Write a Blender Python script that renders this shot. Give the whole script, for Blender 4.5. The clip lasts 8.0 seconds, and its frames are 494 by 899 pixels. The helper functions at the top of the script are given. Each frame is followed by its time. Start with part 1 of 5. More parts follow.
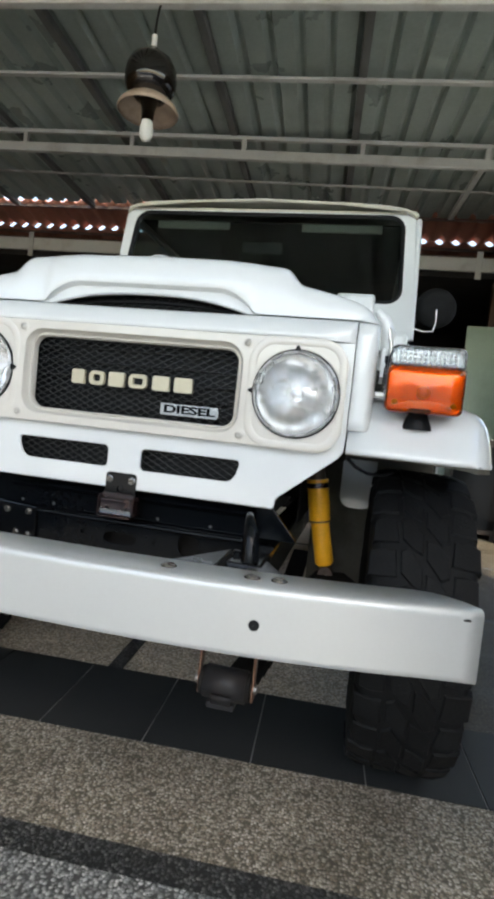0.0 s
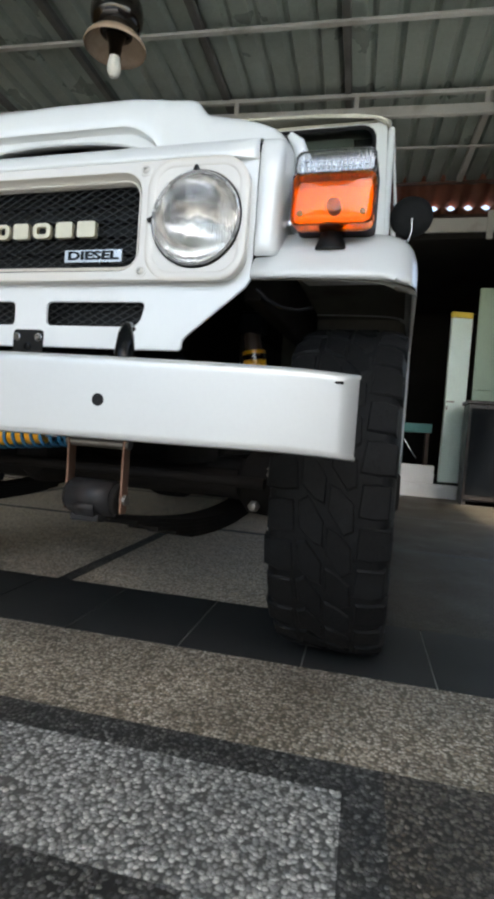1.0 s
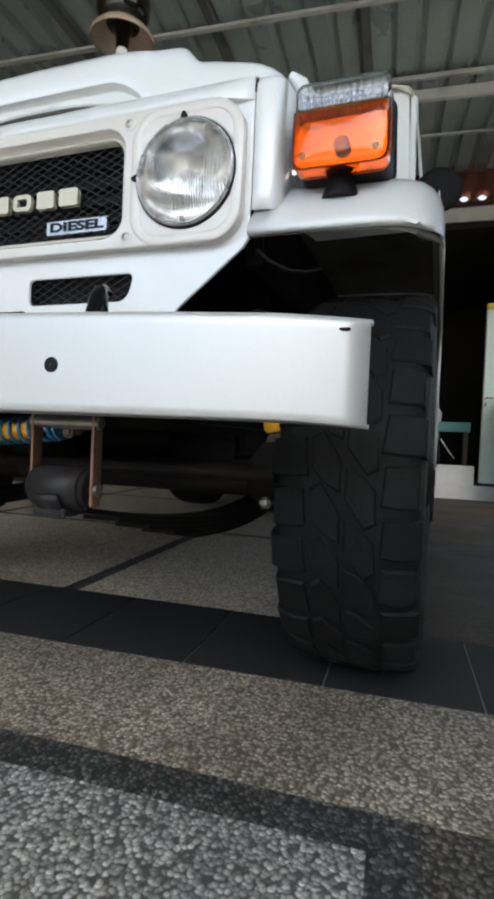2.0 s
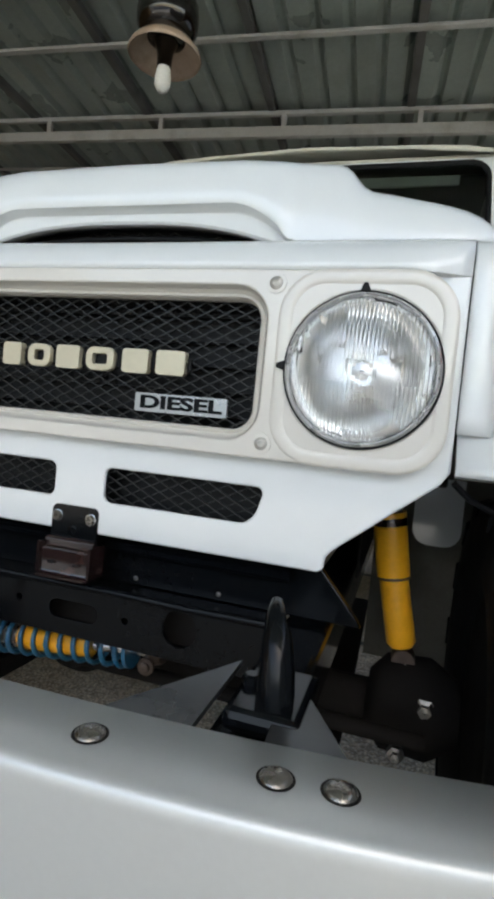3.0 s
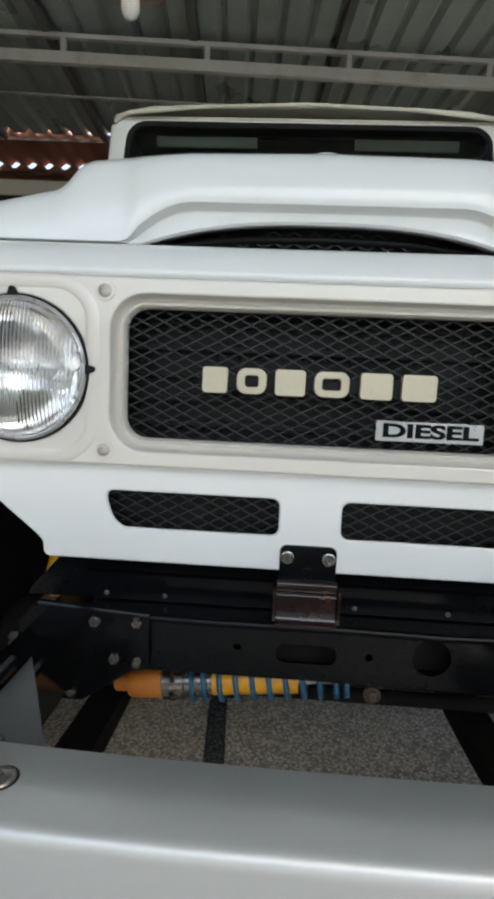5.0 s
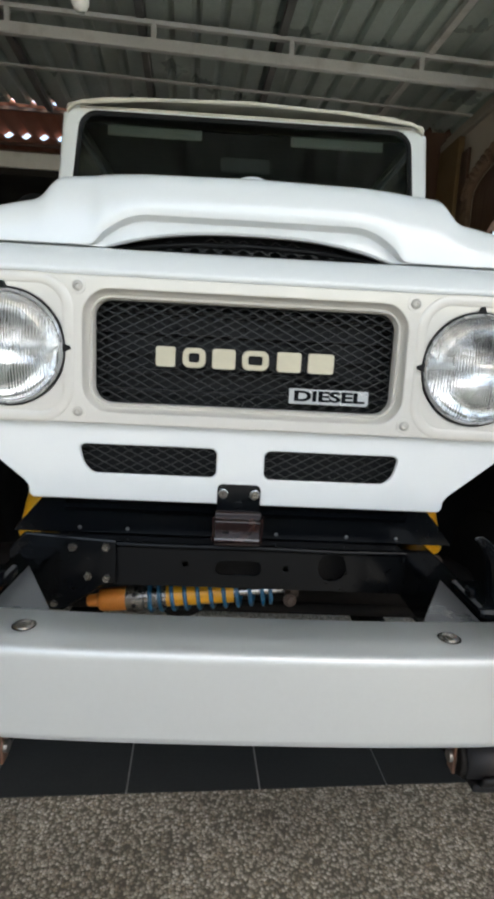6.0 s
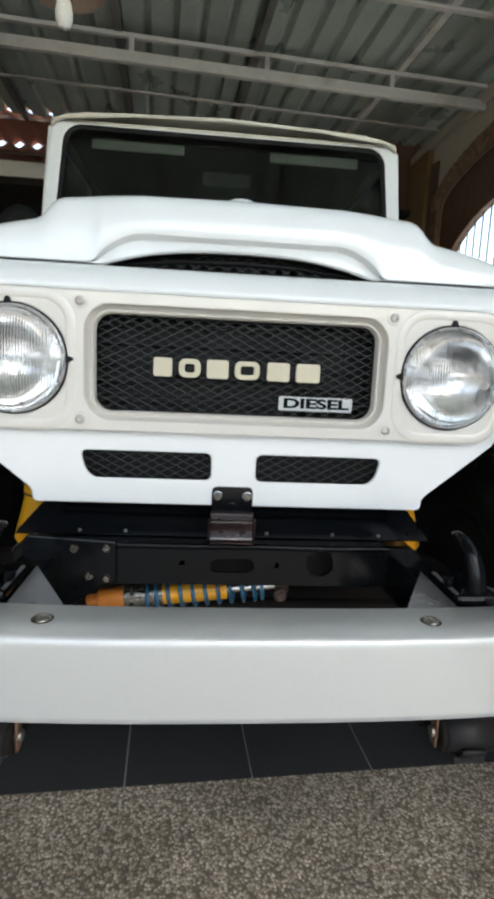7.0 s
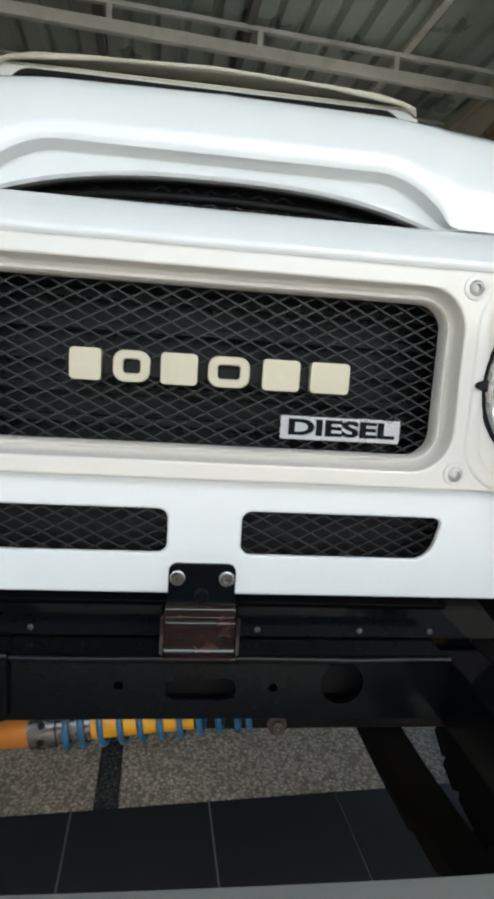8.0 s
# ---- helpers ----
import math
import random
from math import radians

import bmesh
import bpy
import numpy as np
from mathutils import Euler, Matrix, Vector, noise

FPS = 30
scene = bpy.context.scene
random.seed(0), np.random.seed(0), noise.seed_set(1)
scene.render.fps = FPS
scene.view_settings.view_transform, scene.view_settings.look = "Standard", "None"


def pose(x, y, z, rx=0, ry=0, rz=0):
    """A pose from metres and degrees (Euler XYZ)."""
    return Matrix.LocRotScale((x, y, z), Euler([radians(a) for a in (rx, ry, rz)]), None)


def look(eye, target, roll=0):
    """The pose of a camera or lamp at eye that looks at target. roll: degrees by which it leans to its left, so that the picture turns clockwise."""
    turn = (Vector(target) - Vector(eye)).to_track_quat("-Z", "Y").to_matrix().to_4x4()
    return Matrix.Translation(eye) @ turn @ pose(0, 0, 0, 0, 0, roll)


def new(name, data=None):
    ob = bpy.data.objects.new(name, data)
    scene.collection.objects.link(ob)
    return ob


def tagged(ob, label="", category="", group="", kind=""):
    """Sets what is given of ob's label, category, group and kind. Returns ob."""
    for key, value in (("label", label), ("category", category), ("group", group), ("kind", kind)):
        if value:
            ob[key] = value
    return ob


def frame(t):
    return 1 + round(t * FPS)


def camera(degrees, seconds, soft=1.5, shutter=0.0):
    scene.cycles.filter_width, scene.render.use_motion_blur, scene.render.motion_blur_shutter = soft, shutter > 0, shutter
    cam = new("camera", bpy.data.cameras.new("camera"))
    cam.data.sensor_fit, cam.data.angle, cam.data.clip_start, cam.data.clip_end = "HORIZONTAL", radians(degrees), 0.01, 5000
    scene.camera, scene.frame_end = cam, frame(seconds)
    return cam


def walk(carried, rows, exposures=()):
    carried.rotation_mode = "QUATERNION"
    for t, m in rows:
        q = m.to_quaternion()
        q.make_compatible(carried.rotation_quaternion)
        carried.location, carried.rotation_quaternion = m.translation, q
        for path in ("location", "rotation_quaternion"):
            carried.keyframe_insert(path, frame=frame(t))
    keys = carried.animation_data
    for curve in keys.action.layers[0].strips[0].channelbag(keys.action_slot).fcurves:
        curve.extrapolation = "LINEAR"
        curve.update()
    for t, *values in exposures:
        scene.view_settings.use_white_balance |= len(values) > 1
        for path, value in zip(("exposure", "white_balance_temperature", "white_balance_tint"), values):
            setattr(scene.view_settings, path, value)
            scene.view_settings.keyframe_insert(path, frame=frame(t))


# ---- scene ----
cam = camera(49.6, 8.0, soft=3.8)
PATH = [
    (0, (0.54, -1.243, 0.902), (0.187, 0.723, 0.797), 6.0),
    (0.5, (0.668, -1.141, 0.824), (0.207, 0.804, 0.759), 5.6),
    (1, (0.837, -1.087, 0.537), (0.347, 0.851, 0.468), 4.2),
    (1.2, (0.875, -1.064, 0.418), (0.321, 0.857, 0.353), 3.1),
    (2.3, (0.827, -0.839, 0.598), (0.194, 1.057, 0.56), 3.0),
    (2.5, (0.728, -0.78, 0.726), (0.09, 1.114, 0.679), 3.8),
    (3, (0.466, -0.716, 0.887), (-0.052, 1.214, 0.808), 5.6),
    (3.5, (0.264, -0.561, 0.893), (-0.181, 1.379, 0.701), 4.0),
    (4, (0.107, -0.5, 0.944), (-0.303, 1.449, 0.759), 2.3),
    (4.2, (0.048, -0.535, 0.984), (-0.359, 1.41, 0.756), 1.4),
    (5.3, (-0.09, -0.772, 0.961), (-0.03, 1.21, 0.695), 3.0),
    (5.5, (-0.092, -0.795, 0.957), (-0.017, 1.18, 0.651), 2.9),
    (6, (-0.058, -0.961, 0.973), (0.082, 1.007, 0.643), 2.9),
    (6.5, (-0.053, -1.111, 0.978), (0.139, 0.855, 0.659), 2.9),
    (7, (-0.096, -1.023, 0.98), (0.133, 0.94, 0.674), 2.7),
    (7.5, (-0.126, -0.834, 0.987), (0.142, 1.127, 0.698), 3.3),
    (7.8, (-0.112, -0.714, 0.974), (0.232, 1.237, 0.697), 3.3),
    (8, (-0.042, -0.603, 0.97), (0.234, 1.359, 0.695), 3.6),
]
walk(cam, [(t, look(eye, target, roll)) for t, eye, target, roll in PATH], exposures=[(t, ev, k, 9) for t, ev, k in ((0.0, 2.02, 6950), (1.0, 2.02, 6880), (2.5, 1.98, 6830), (3.0, 1.79, 6900), (3.5, 1.57, 7000), (4.2, 1.62, 7000), (5.3, 1.64, 7000), (6.0, 1.88, 7000), (6.5, 2.01, 7000), (8.0, 2.02, 7000))])
# ---------------------------------------------------------------- light
world = bpy.data.worlds.new("sky")
scene.world = world
world.use_nodes = True
_n = world.node_tree.nodes
_sky = _n.new("ShaderNodeTexSky")
_sky.sky_type = 'NISHITA'
_sky.sun_disc = False
_sky.sun_elevation = radians(52)
_sky.sun_rotation = radians(152)
_sky.air_density = 1.2
_sky.dust_density = 2.5
_n["Background"].inputs[1].default_value = 0.15
world.node_tree.links.new(_sky.outputs[0], _n["Background"].inputs[0])

sun_data = bpy.data.lights.new("sun", 'SUN')
sun_data.energy = 3.5
sun_data.angle = radians(3)
sun_data.color = (1.0, 0.96, 0.9)
sun = new("sun", sun_data)
sun.matrix_world = look((3.0, -5.7, 8.2), (0, 0, 0))


# ---------------------------------------------------------------- materials
def nodes_of(name):
    m = bpy.data.materials.new(name)
    m.use_nodes = True
    nt = m.node_tree
    return m, nt, nt.nodes["Principled BSDF"]


def coords(nt, scale=1.0):
    tc = nt.nodes.new("ShaderNodeTexCoord")
    mp = nt.nodes.new("ShaderNodeMapping")
    mp.inputs["Scale"].default_value = (scale, scale, scale) if not isinstance(scale, tuple) else scale
    oi = nt.nodes.new("ShaderNodeObjectInfo")
    shift = nt.nodes.new("ShaderNodeVectorMath")
    nt.links.new(tc.outputs["Object"], shift.inputs[0])
    nt.links.new(oi.outputs["Location"], shift.inputs[1])
    nt.links.new(shift.outputs[0], mp.inputs[0])
    return mp.outputs[0]


def noise_node(nt, vec, scale, detail=4.0, rough=0.55):
    n = nt.nodes.new("ShaderNodeTexNoise")
    n.inputs["Scale"].default_value = scale
    n.inputs["Detail"].default_value = detail
    n.inputs["Roughness"].default_value = rough
    nt.links.new(vec, n.inputs["Vector"])
    return n.outputs["Fac"]


def ramp(nt, fac, stops):
    r = nt.nodes.new("ShaderNodeValToRGB")
    e = r.color_ramp.elements
    while len(e) < len(stops):
        e.new(0.5)
    for el, (p, c) in zip(e, stops):
        el.position = p
        el.color = (*c, 1) if isinstance(c, tuple) else (c, c, c, 1)
    nt.links.new(fac, r.inputs[0])
    return r.outputs[0]


def mix(nt, fac, a, b, mode='MIX'):
    m = nt.nodes.new("ShaderNodeMix")
    m.data_type = 'RGBA'
    m.blend_type = mode
    for sock, v in ((m.inputs[0], fac), (m.inputs[6], a), (m.inputs[7], b)):
        if hasattr(v, "links"):
            nt.links.new(v, sock)
        elif isinstance(v, tuple):
            sock.default_value = (*v, 1)
        else:
            sock.default_value = v
    return m.outputs[2]


def bump(nt, bsdf, height, strength=0.2, dist=0.002):
    b = nt.nodes.new("ShaderNodeBump")
    b.inputs["Strength"].default_value = strength
    b.inputs["Distance"].default_value = dist
    nt.links.new(height, b.inputs["Height"])
    nt.links.new(b.outputs[0], bsdf.inputs["Normal"])


def surface(name, base, rough=0.5, metal=0.0, dirt=None, dirt_amount=0.25, spot=6.0, grain=90.0,
            relief=0.1, depth=0.001, coat=0.0, rough_var=0.1, stretch=1.0, speck=0.1, spec=0.5):
    """A painted, metal or plastic surface with broad stains, fine grain, uneven gloss and slight relief."""
    m, nt, b = nodes_of(name)
    vec = coords(nt, stretch)
    broad = noise_node(nt, vec, spot, 5)
    fine = noise_node(nt, vec, grain, 3)
    dirt = dirt or tuple(c * 0.55 for c in base)
    lo, hi = 0.5, 0.75
    mask = ramp(nt, broad, [(lo, 0.0), (hi, dirt_amount)])
    col = mix(nt, mask, base, dirt)
    shade = ramp(nt, fine, [(0.3, 1.0 - speck), (0.7, 1.0)])
    col = mix(nt, 1.0, col, shade, 'MULTIPLY')
    nt.links.new(col, b.inputs["Base Color"])
    r = ramp(nt, broad, [(0.3, max(0.02, rough - rough_var)), (0.75, min(1.0, rough + rough_var))])
    nt.links.new(r, b.inputs["Roughness"])
    b.inputs["Metallic"].default_value = metal
    b.inputs["Specular IOR Level"].default_value = spec
    b.inputs["Coat Weight"].default_value = coat
    b.inputs["Coat Roughness"].default_value = 0.06
    bump(nt, b, fine, relief, depth)
    return m


def aggregate(name, stones, mortar, size=150.0, stain=0.35, rough=0.62):
    """Washed pebble concrete: small rounded stones of several colours in a darker matrix."""
    m, nt, b = nodes_of(name)
    vec = coords(nt)
    warp = nt.nodes.new("ShaderNodeTexNoise")
    warp.inputs["Scale"].default_value = 60
    nt.links.new(vec, warp.inputs["Vector"])
    vm = nt.nodes.new("ShaderNodeVectorMath")
    vm.operation = 'MULTIPLY_ADD'
    vm.inputs[1].default_value = (0.006, 0.006, 0.0)
    nt.links.new(warp.outputs["Color"], vm.inputs[0])
    nt.links.new(vec, vm.inputs[2])
    cell = nt.nodes.new("ShaderNodeTexVoronoi")
    cell.inputs["Scale"].default_value = size
    cell.inputs["Randomness"].default_value = 0.95
    nt.links.new(vm.outputs[0], cell.inputs["Vector"])
    sep = nt.nodes.new("ShaderNodeSeparateColor")
    nt.links.new(cell.outputs["Color"], sep.inputs[0])
    n = len(stones)
    col = ramp(nt, sep.outputs[0], [((i + 0.5) / n, c) for i, c in enumerate(stones)])
    gap = ramp(nt, cell.outputs["Distance"], [(0.42, 1.0), (0.74, 0.0)])
    col = mix(nt, gap, mortar, col)
    broad = noise_node(nt, vec, 3.2, 6, 0.6)
    mid = noise_node(nt, vec, 17, 4)
    col = mix(nt, 1.0, col, ramp(nt, broad, [(0.3, 1.0 - stain), (0.7, 1.0)]), 'MULTIPLY')
    col = mix(nt, 1.0, col, ramp(nt, mid, [(0.3, 0.8), (0.65, 1.0)]), 'MULTIPLY')
    nt.links.new(col, b.inputs["Base Color"])
    nt.links.new(ramp(nt, broad, [(0.3, rough - 0.2), (0.7, rough + 0.1)]), b.inputs["Roughness"])
    dome = ramp(nt, cell.outputs["Distance"], [(0.05, 1.0), (0.6, 0.0)])
    bump(nt, b, dome, 0.7, 0.003)
    return m


def glassy(name, colour, rough=0.02, ior=1.45, flute=0.0, flutes=60.0):
    m, nt, b = nodes_of(name)
    b.inputs["Base Color"].default_value = (*colour, 1)
    b.inputs["Roughness"].default_value = rough
    b.inputs["Transmission Weight"].default_value = 1.0
    b.inputs["IOR"].default_value = ior
    vec = coords(nt)
    fine = noise_node(nt, vec, 40, 2)
    if flute:
        w = nt.nodes.new("ShaderNodeTexWave")
        w.bands_direction = 'X'
        w.inputs["Scale"].default_value = flutes
        w.inputs["Distortion"].default_value = 0.6
        nt.links.new(vec, w.inputs["Vector"])
        bump(nt, b, w.outputs["Fac"], flute, 0.003)
    else:
        bump(nt, b, fine, 0.004, 0.001)
    return m


WHITE = surface("white_paint", (0.765, 0.795, 0.79), 0.30, coat=1.0, dirt=(0.75, 0.77, 0.75), dirt_amount=0.05, spot=2.4, grain=60, relief=0.006, depth=0.0002, rough_var=0.006, speck=0.008)
CREAM = surface("ivory_paint", (0.67, 0.645, 0.585), 0.30, coat=1.0, dirt=(0.60, 0.57, 0.50), dirt_amount=0.06, spot=3, grain=80, relief=0.006, depth=0.0002, rough_var=0.006, speck=0.01)
ROOFC = surface("cream_roof_paint", (0.68, 0.66, 0.56), 0.45, dirt=(0.35, 0.33, 0.24), dirt_amount=0.4, spot=5, relief=0.1)
SILVER = surface("silver_bumper_paint", (0.58, 0.60, 0.59), 0.42, metal=0.42, coat=0.0, dirt=(0.50, 0.51, 0.50), dirt_amount=0.15, spot=3.5, grain=160, relief=0.015, depth=0.0003, rough_var=0.03, speck=0.02, spec=0.35)
BLACK = surface("black_gloss_paint", (0.0042, 0.0052, 0.0064), 0.14, coat=0.0, dirt=(0.005, 0.005, 0.005), dirt_amount=0.3, spot=9, relief=0.03, rough_var=0.05, spec=0.17)
MATTE = surface("black_matte_plastic", (0.0065, 0.0070, 0.0080), 0.55, dirt=(0.010, 0.010, 0.0095), spot=14, relief=0.2, spec=0.2)
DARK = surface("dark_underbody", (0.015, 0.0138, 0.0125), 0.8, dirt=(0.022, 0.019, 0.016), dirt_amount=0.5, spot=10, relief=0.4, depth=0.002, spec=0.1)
LINER = surface("dusty_underseal", (0.14, 0.135, 0.112), 0.75, dirt=(0.04, 0.036, 0.028), dirt_amount=0.6, spot=7, relief=0.3, depth=0.002, spec=0.15)
GREYP = surface("grey_plate_paint", (0.13, 0.135, 0.135), 0.45, metal=0.2, dirt=(0.05, 0.05, 0.045), dirt_amount=0.4, spot=12, relief=0.2)
BROWNB = surface("brown_black_enamel", (0.020, 0.011, 0.010), 0.12, coat=0.4, dirt=(0.13, 0.055, 0.040), dirt_amount=0.45, spot=26, relief=0.12)
CHROME = surface("chrome", (0.78, 0.78, 0.77), 0.12, metal=1.0, dirt_amount=0.2, spot=30, relief=0.05)
STEEL = surface("worn_steel", (0.30, 0.28, 0.25), 0.4, metal=0.8, dirt=(0.12, 0.08, 0.05), dirt_amount=0.5, spot=35, relief=0.3)
EYEM = surface("worn_grey_steel", (0.020, 0.020, 0.021), 0.42, dirt=(0.03, 0.02, 0.015), dirt_amount=0.6, spot=22, relief=0.3, spec=0.2)
GUSSET = surface("grey_gusset_paint", (0.062, 0.065, 0.066), 0.34, metal=0.5, coat=0.1, dirt=(0.08, 0.08, 0.075), dirt_amount=0.4, spot=12)
DULLS = surface("dull_bolt_steel", (0.24, 0.225, 0.20), 0.28, metal=0.8, dirt=(0.06, 0.045, 0.03), dirt_amount=0.5, spot=40, relief=0.2)
BOOT = surface("orange_rubber_boot", (0.58, 0.21, 0.035), 0.5, dirt=(0.3, 0.1, 0.02), dirt_amount=0.4, spot=14)
RUST = surface("rusty_steel", (0.09, 0.065, 0.05), 0.55, metal=0.3, dirt=(0.035, 0.02, 0.013), dirt_amount=0.6, spot=25, relief=0.4)
RUBBER = surface("tyre_rubber", (0.0045, 0.005, 0.0053), 0.7, dirt=(0.015, 0.0165, 0.0175), dirt_amount=0.6, spot=14, grain=140, relief=0.6, depth=0.003, spec=0.22)
YELLOW = surface("yellow_shock_paint", (0.90, 0.43, 0.02), 0.35, coat=0.3, dirt=(0.45, 0.2, 0.02), dirt_amount=0.35, spot=16, relief=0.08)
BLUE = surface("blue_coil_paint", (0.02, 0.13, 0.24), 0.35, coat=0.3, dirt=(0.02, 0.06, 0.09), spot=30, relief=0.1)
GOLD = surface("pale_gold_badge", (0.57, 0.525, 0.39), 0.28, metal=0.25, dirt=(0.57, 0.525, 0.39), dirt_amount=0.0, spot=18, relief=0.002, rough_var=0.0, speck=0.05)
BADGE = surface("brushed_badge", (0.43, 0.445, 0.45), 0.27, metal=0.8, dirt_amount=0.08, spot=14, relief=0.02, rough_var=0.02, speck=0.03)
SCREWM = surface("dull_grey_screw", (0.56, 0.54, 0.49), 0.45, metal=0.4, dirt_amount=0.4, spot=40)
MESHM = surface("grey_black_mesh", (0.017, 0.0195, 0.0195), 0.5, metal=0.2, dirt=(0.036, 0.036, 0.034), dirt_amount=0.5, spot=30, relief=0.1)
SATIN = surface("satin_ring", (0.72, 0.73, 0.73), 0.3, metal=0.6, dirt_amount=0.15, spot=20, relief=0.03)
REFLECTOR = surface("headlamp_reflector", (0.95, 0.95, 0.94), 0.08, metal=0.95, dirt_amount=0.1, spot=25, grain=26, relief=0.1, depth=0.003, rough_var=0.03)


def prism_lens(name):
    """Pressed headlamp glass: blocks of vertical flutes, each block tilted a little its own way."""
    m, nt, b = nodes_of(name)
    b.inputs["Base Color"].default_value = (0.985, 0.99, 0.99, 1)
    b.inputs["Roughness"].default_value = 0.03
    b.inputs["Transmission Weight"].default_value = 1.0
    b.inputs["IOR"].default_value = 1.45
    vec = coords(nt, (1.0, 1.0, 0.62))
    cell = nt.nodes.new("ShaderNodeTexVoronoi")
    cell.distance = 'CHEBYCHEV'
    cell.inputs["Scale"].default_value = 32
    cell.inputs["Randomness"].default_value = 0.75
    nt.links.new(vec, cell.inputs["Vector"])
    off = nt.nodes.new("ShaderNodeVectorMath")
    off.operation = 'SUBTRACT'
    nt.links.new(vec, off.inputs[0])
    nt.links.new(cell.outputs["Position"], off.inputs[1])
    way = nt.nodes.new("ShaderNodeVectorMath")
    way.operation = 'SUBTRACT'
    way.inputs[1].default_value = (0.5, 0.5, 0.5)
    nt.links.new(cell.outputs["Color"], way.inputs[0])
    tilt = nt.nodes.new("ShaderNodeVectorMath")
    tilt.operation = 'DOT_PRODUCT'
    nt.links.new(off.outputs[0], tilt.inputs[0])
    nt.links.new(way.outputs[0], tilt.inputs[1])
    w = nt.nodes.new("ShaderNodeTexWave")
    w.bands_direction = 'X'
    w.inputs["Scale"].default_value = 62
    nt.links.new(vec, w.inputs["Vector"])
    sep = nt.nodes.new("ShaderNodeSeparateColor")
    nt.links.new(cell.outputs["Color"], sep.inputs[0])
    deep = nt.nodes.new("ShaderNodeMath")
    deep.operation = 'MULTIPLY'
    nt.links.new(w.outputs["Fac"], deep.inputs[0])
    nt.links.new(ramp(nt, sep.outputs[1], [(0.2, 0.0004), (0.8, 0.0009)]), deep.inputs[1])
    total = nt.nodes.new("ShaderNodeMath")
    total.operation = 'MULTIPLY_ADD'
    total.inputs[1].default_value = 0.8
    nt.links.new(tilt.outputs["Value"], total.inputs[0])
    nt.links.new(deep.outputs[0], total.inputs[2])
    bump(nt, b, total.outputs[0], 1.0, 1.0)
    return m


LENS = prism_lens("headlamp_glass")
AMBER = glassy("amber_lens", (0.90, 0.285, 0.0005), 0.03, 1.45)
AMBER.node_tree.nodes["Principled BSDF"].inputs["Coat Weight"].default_value = 0.15
CLEAR = glassy("clear_ribbed_lens", (0.9, 0.92, 0.93), 0.05, 1.45, flute=0.28, flutes=26)
VISOR = surface("pale_vinyl", (0.78, 0.78, 0.70), 0.5, dirt_amount=0.2, relief=0.1)
TINT = glassy("tinted_windscreen", (0.30, 0.34, 0.32), 0.01, 1.33)
BULBM = surface("white_bulb_glass", (0.85, 0.86, 0.84), 0.3, dirt_amount=0.1)
LAMPD = surface("dark_brown_lamp_glass", (0.006, 0.004, 0.003), 0.06, coat=0.6, dirt_amount=0.1, relief=0.01, rough_var=0.02, spec=0.35)
LAMPS = surface("aged_lamp_shade", (0.52, 0.40, 0.31), 0.22, coat=0.5, metal=0.1, dirt=(0.16, 0.09, 0.05), dirt_amount=0.7, spot=9, relief=0.1)
TRUSSM = surface("white_truss_paint", (0.60, 0.61, 0.58), 0.5, dirt=(0.30, 0.28, 0.24), dirt_amount=0.6, spot=5, relief=0.15)
RAFTM = surface("grey_rafter_steel", (0.18, 0.185, 0.18), 0.55, metal=0.3, dirt=(0.08, 0.08, 0.07), dirt_amount=0.5, spot=4, relief=0.2)
SHEET = surface("galvanised_sheet", (0.42, 0.49, 0.455), 0.34, metal=0.25, dirt=(0.25, 0.265, 0.235), dirt_amount=0.4, spot=2.2, grain=40, relief=0.15, depth=0.002)
CLAY = surface("clay_roof_tile", (0.42, 0.17, 0.11), 0.75, dirt=(0.2, 0.09, 0.06), dirt_amount=0.5, spot=6, relief=0.4, depth=0.003)
PLASTER = surface("beige_plaster", (0.52, 0.47, 0.38), 0.8, dirt=(0.32, 0.28, 0.21), dirt_amount=0.5, spot=2.5, relief=0.3, depth=0.002)
GREYW = surface("grey_wall_plaster", (0.28, 0.29, 0.29), 0.85, dirt=(0.2, 0.205, 0.2), dirt_amount=0.5, spot=2.5, relief=0.3, depth=0.002)
OCHRE = surface("ochre_plaster", (0.20, 0.13, 0.055), 0.8, dirt=(0.09, 0.055, 0.025), dirt_amount=0.6, spot=3, relief=0.3, depth=0.002)
STONE = surface("carved_stone", (0.20, 0.125, 0.08), 0.8, dirt=(0.07, 0.04, 0.025), dirt_amount=0.9, spot=14, grain=50, relief=0.9, depth=0.01)
WOODD = surface("dark_brown_wood", (0.1, 0.05, 0.028), 0.5, dirt=(0.04, 0.02, 0.012), dirt_amount=0.6, spot=5, stretch=(4, 4, 0.6), relief=0.3, depth=0.002)
EBONY = surface("blackened_wood", (0.016, 0.012, 0.010), 0.35, dirt=(0.03, 0.02, 0.015), dirt_amount=0.5, spot=6, relief=0.2)
MINT = surface("pale_mint_paint", (0.78, 0.92, 0.85), 0.5, dirt=(0.6, 0.72, 0.65), dirt_amount=0.4, spot=4, relief=0.1)
MINT2 = surface("sage_green_paint", (0.52, 0.66, 0.52), 0.55, dirt=(0.38, 0.5, 0.38), dirt_amount=0.5, spot=4, relief=0.1)
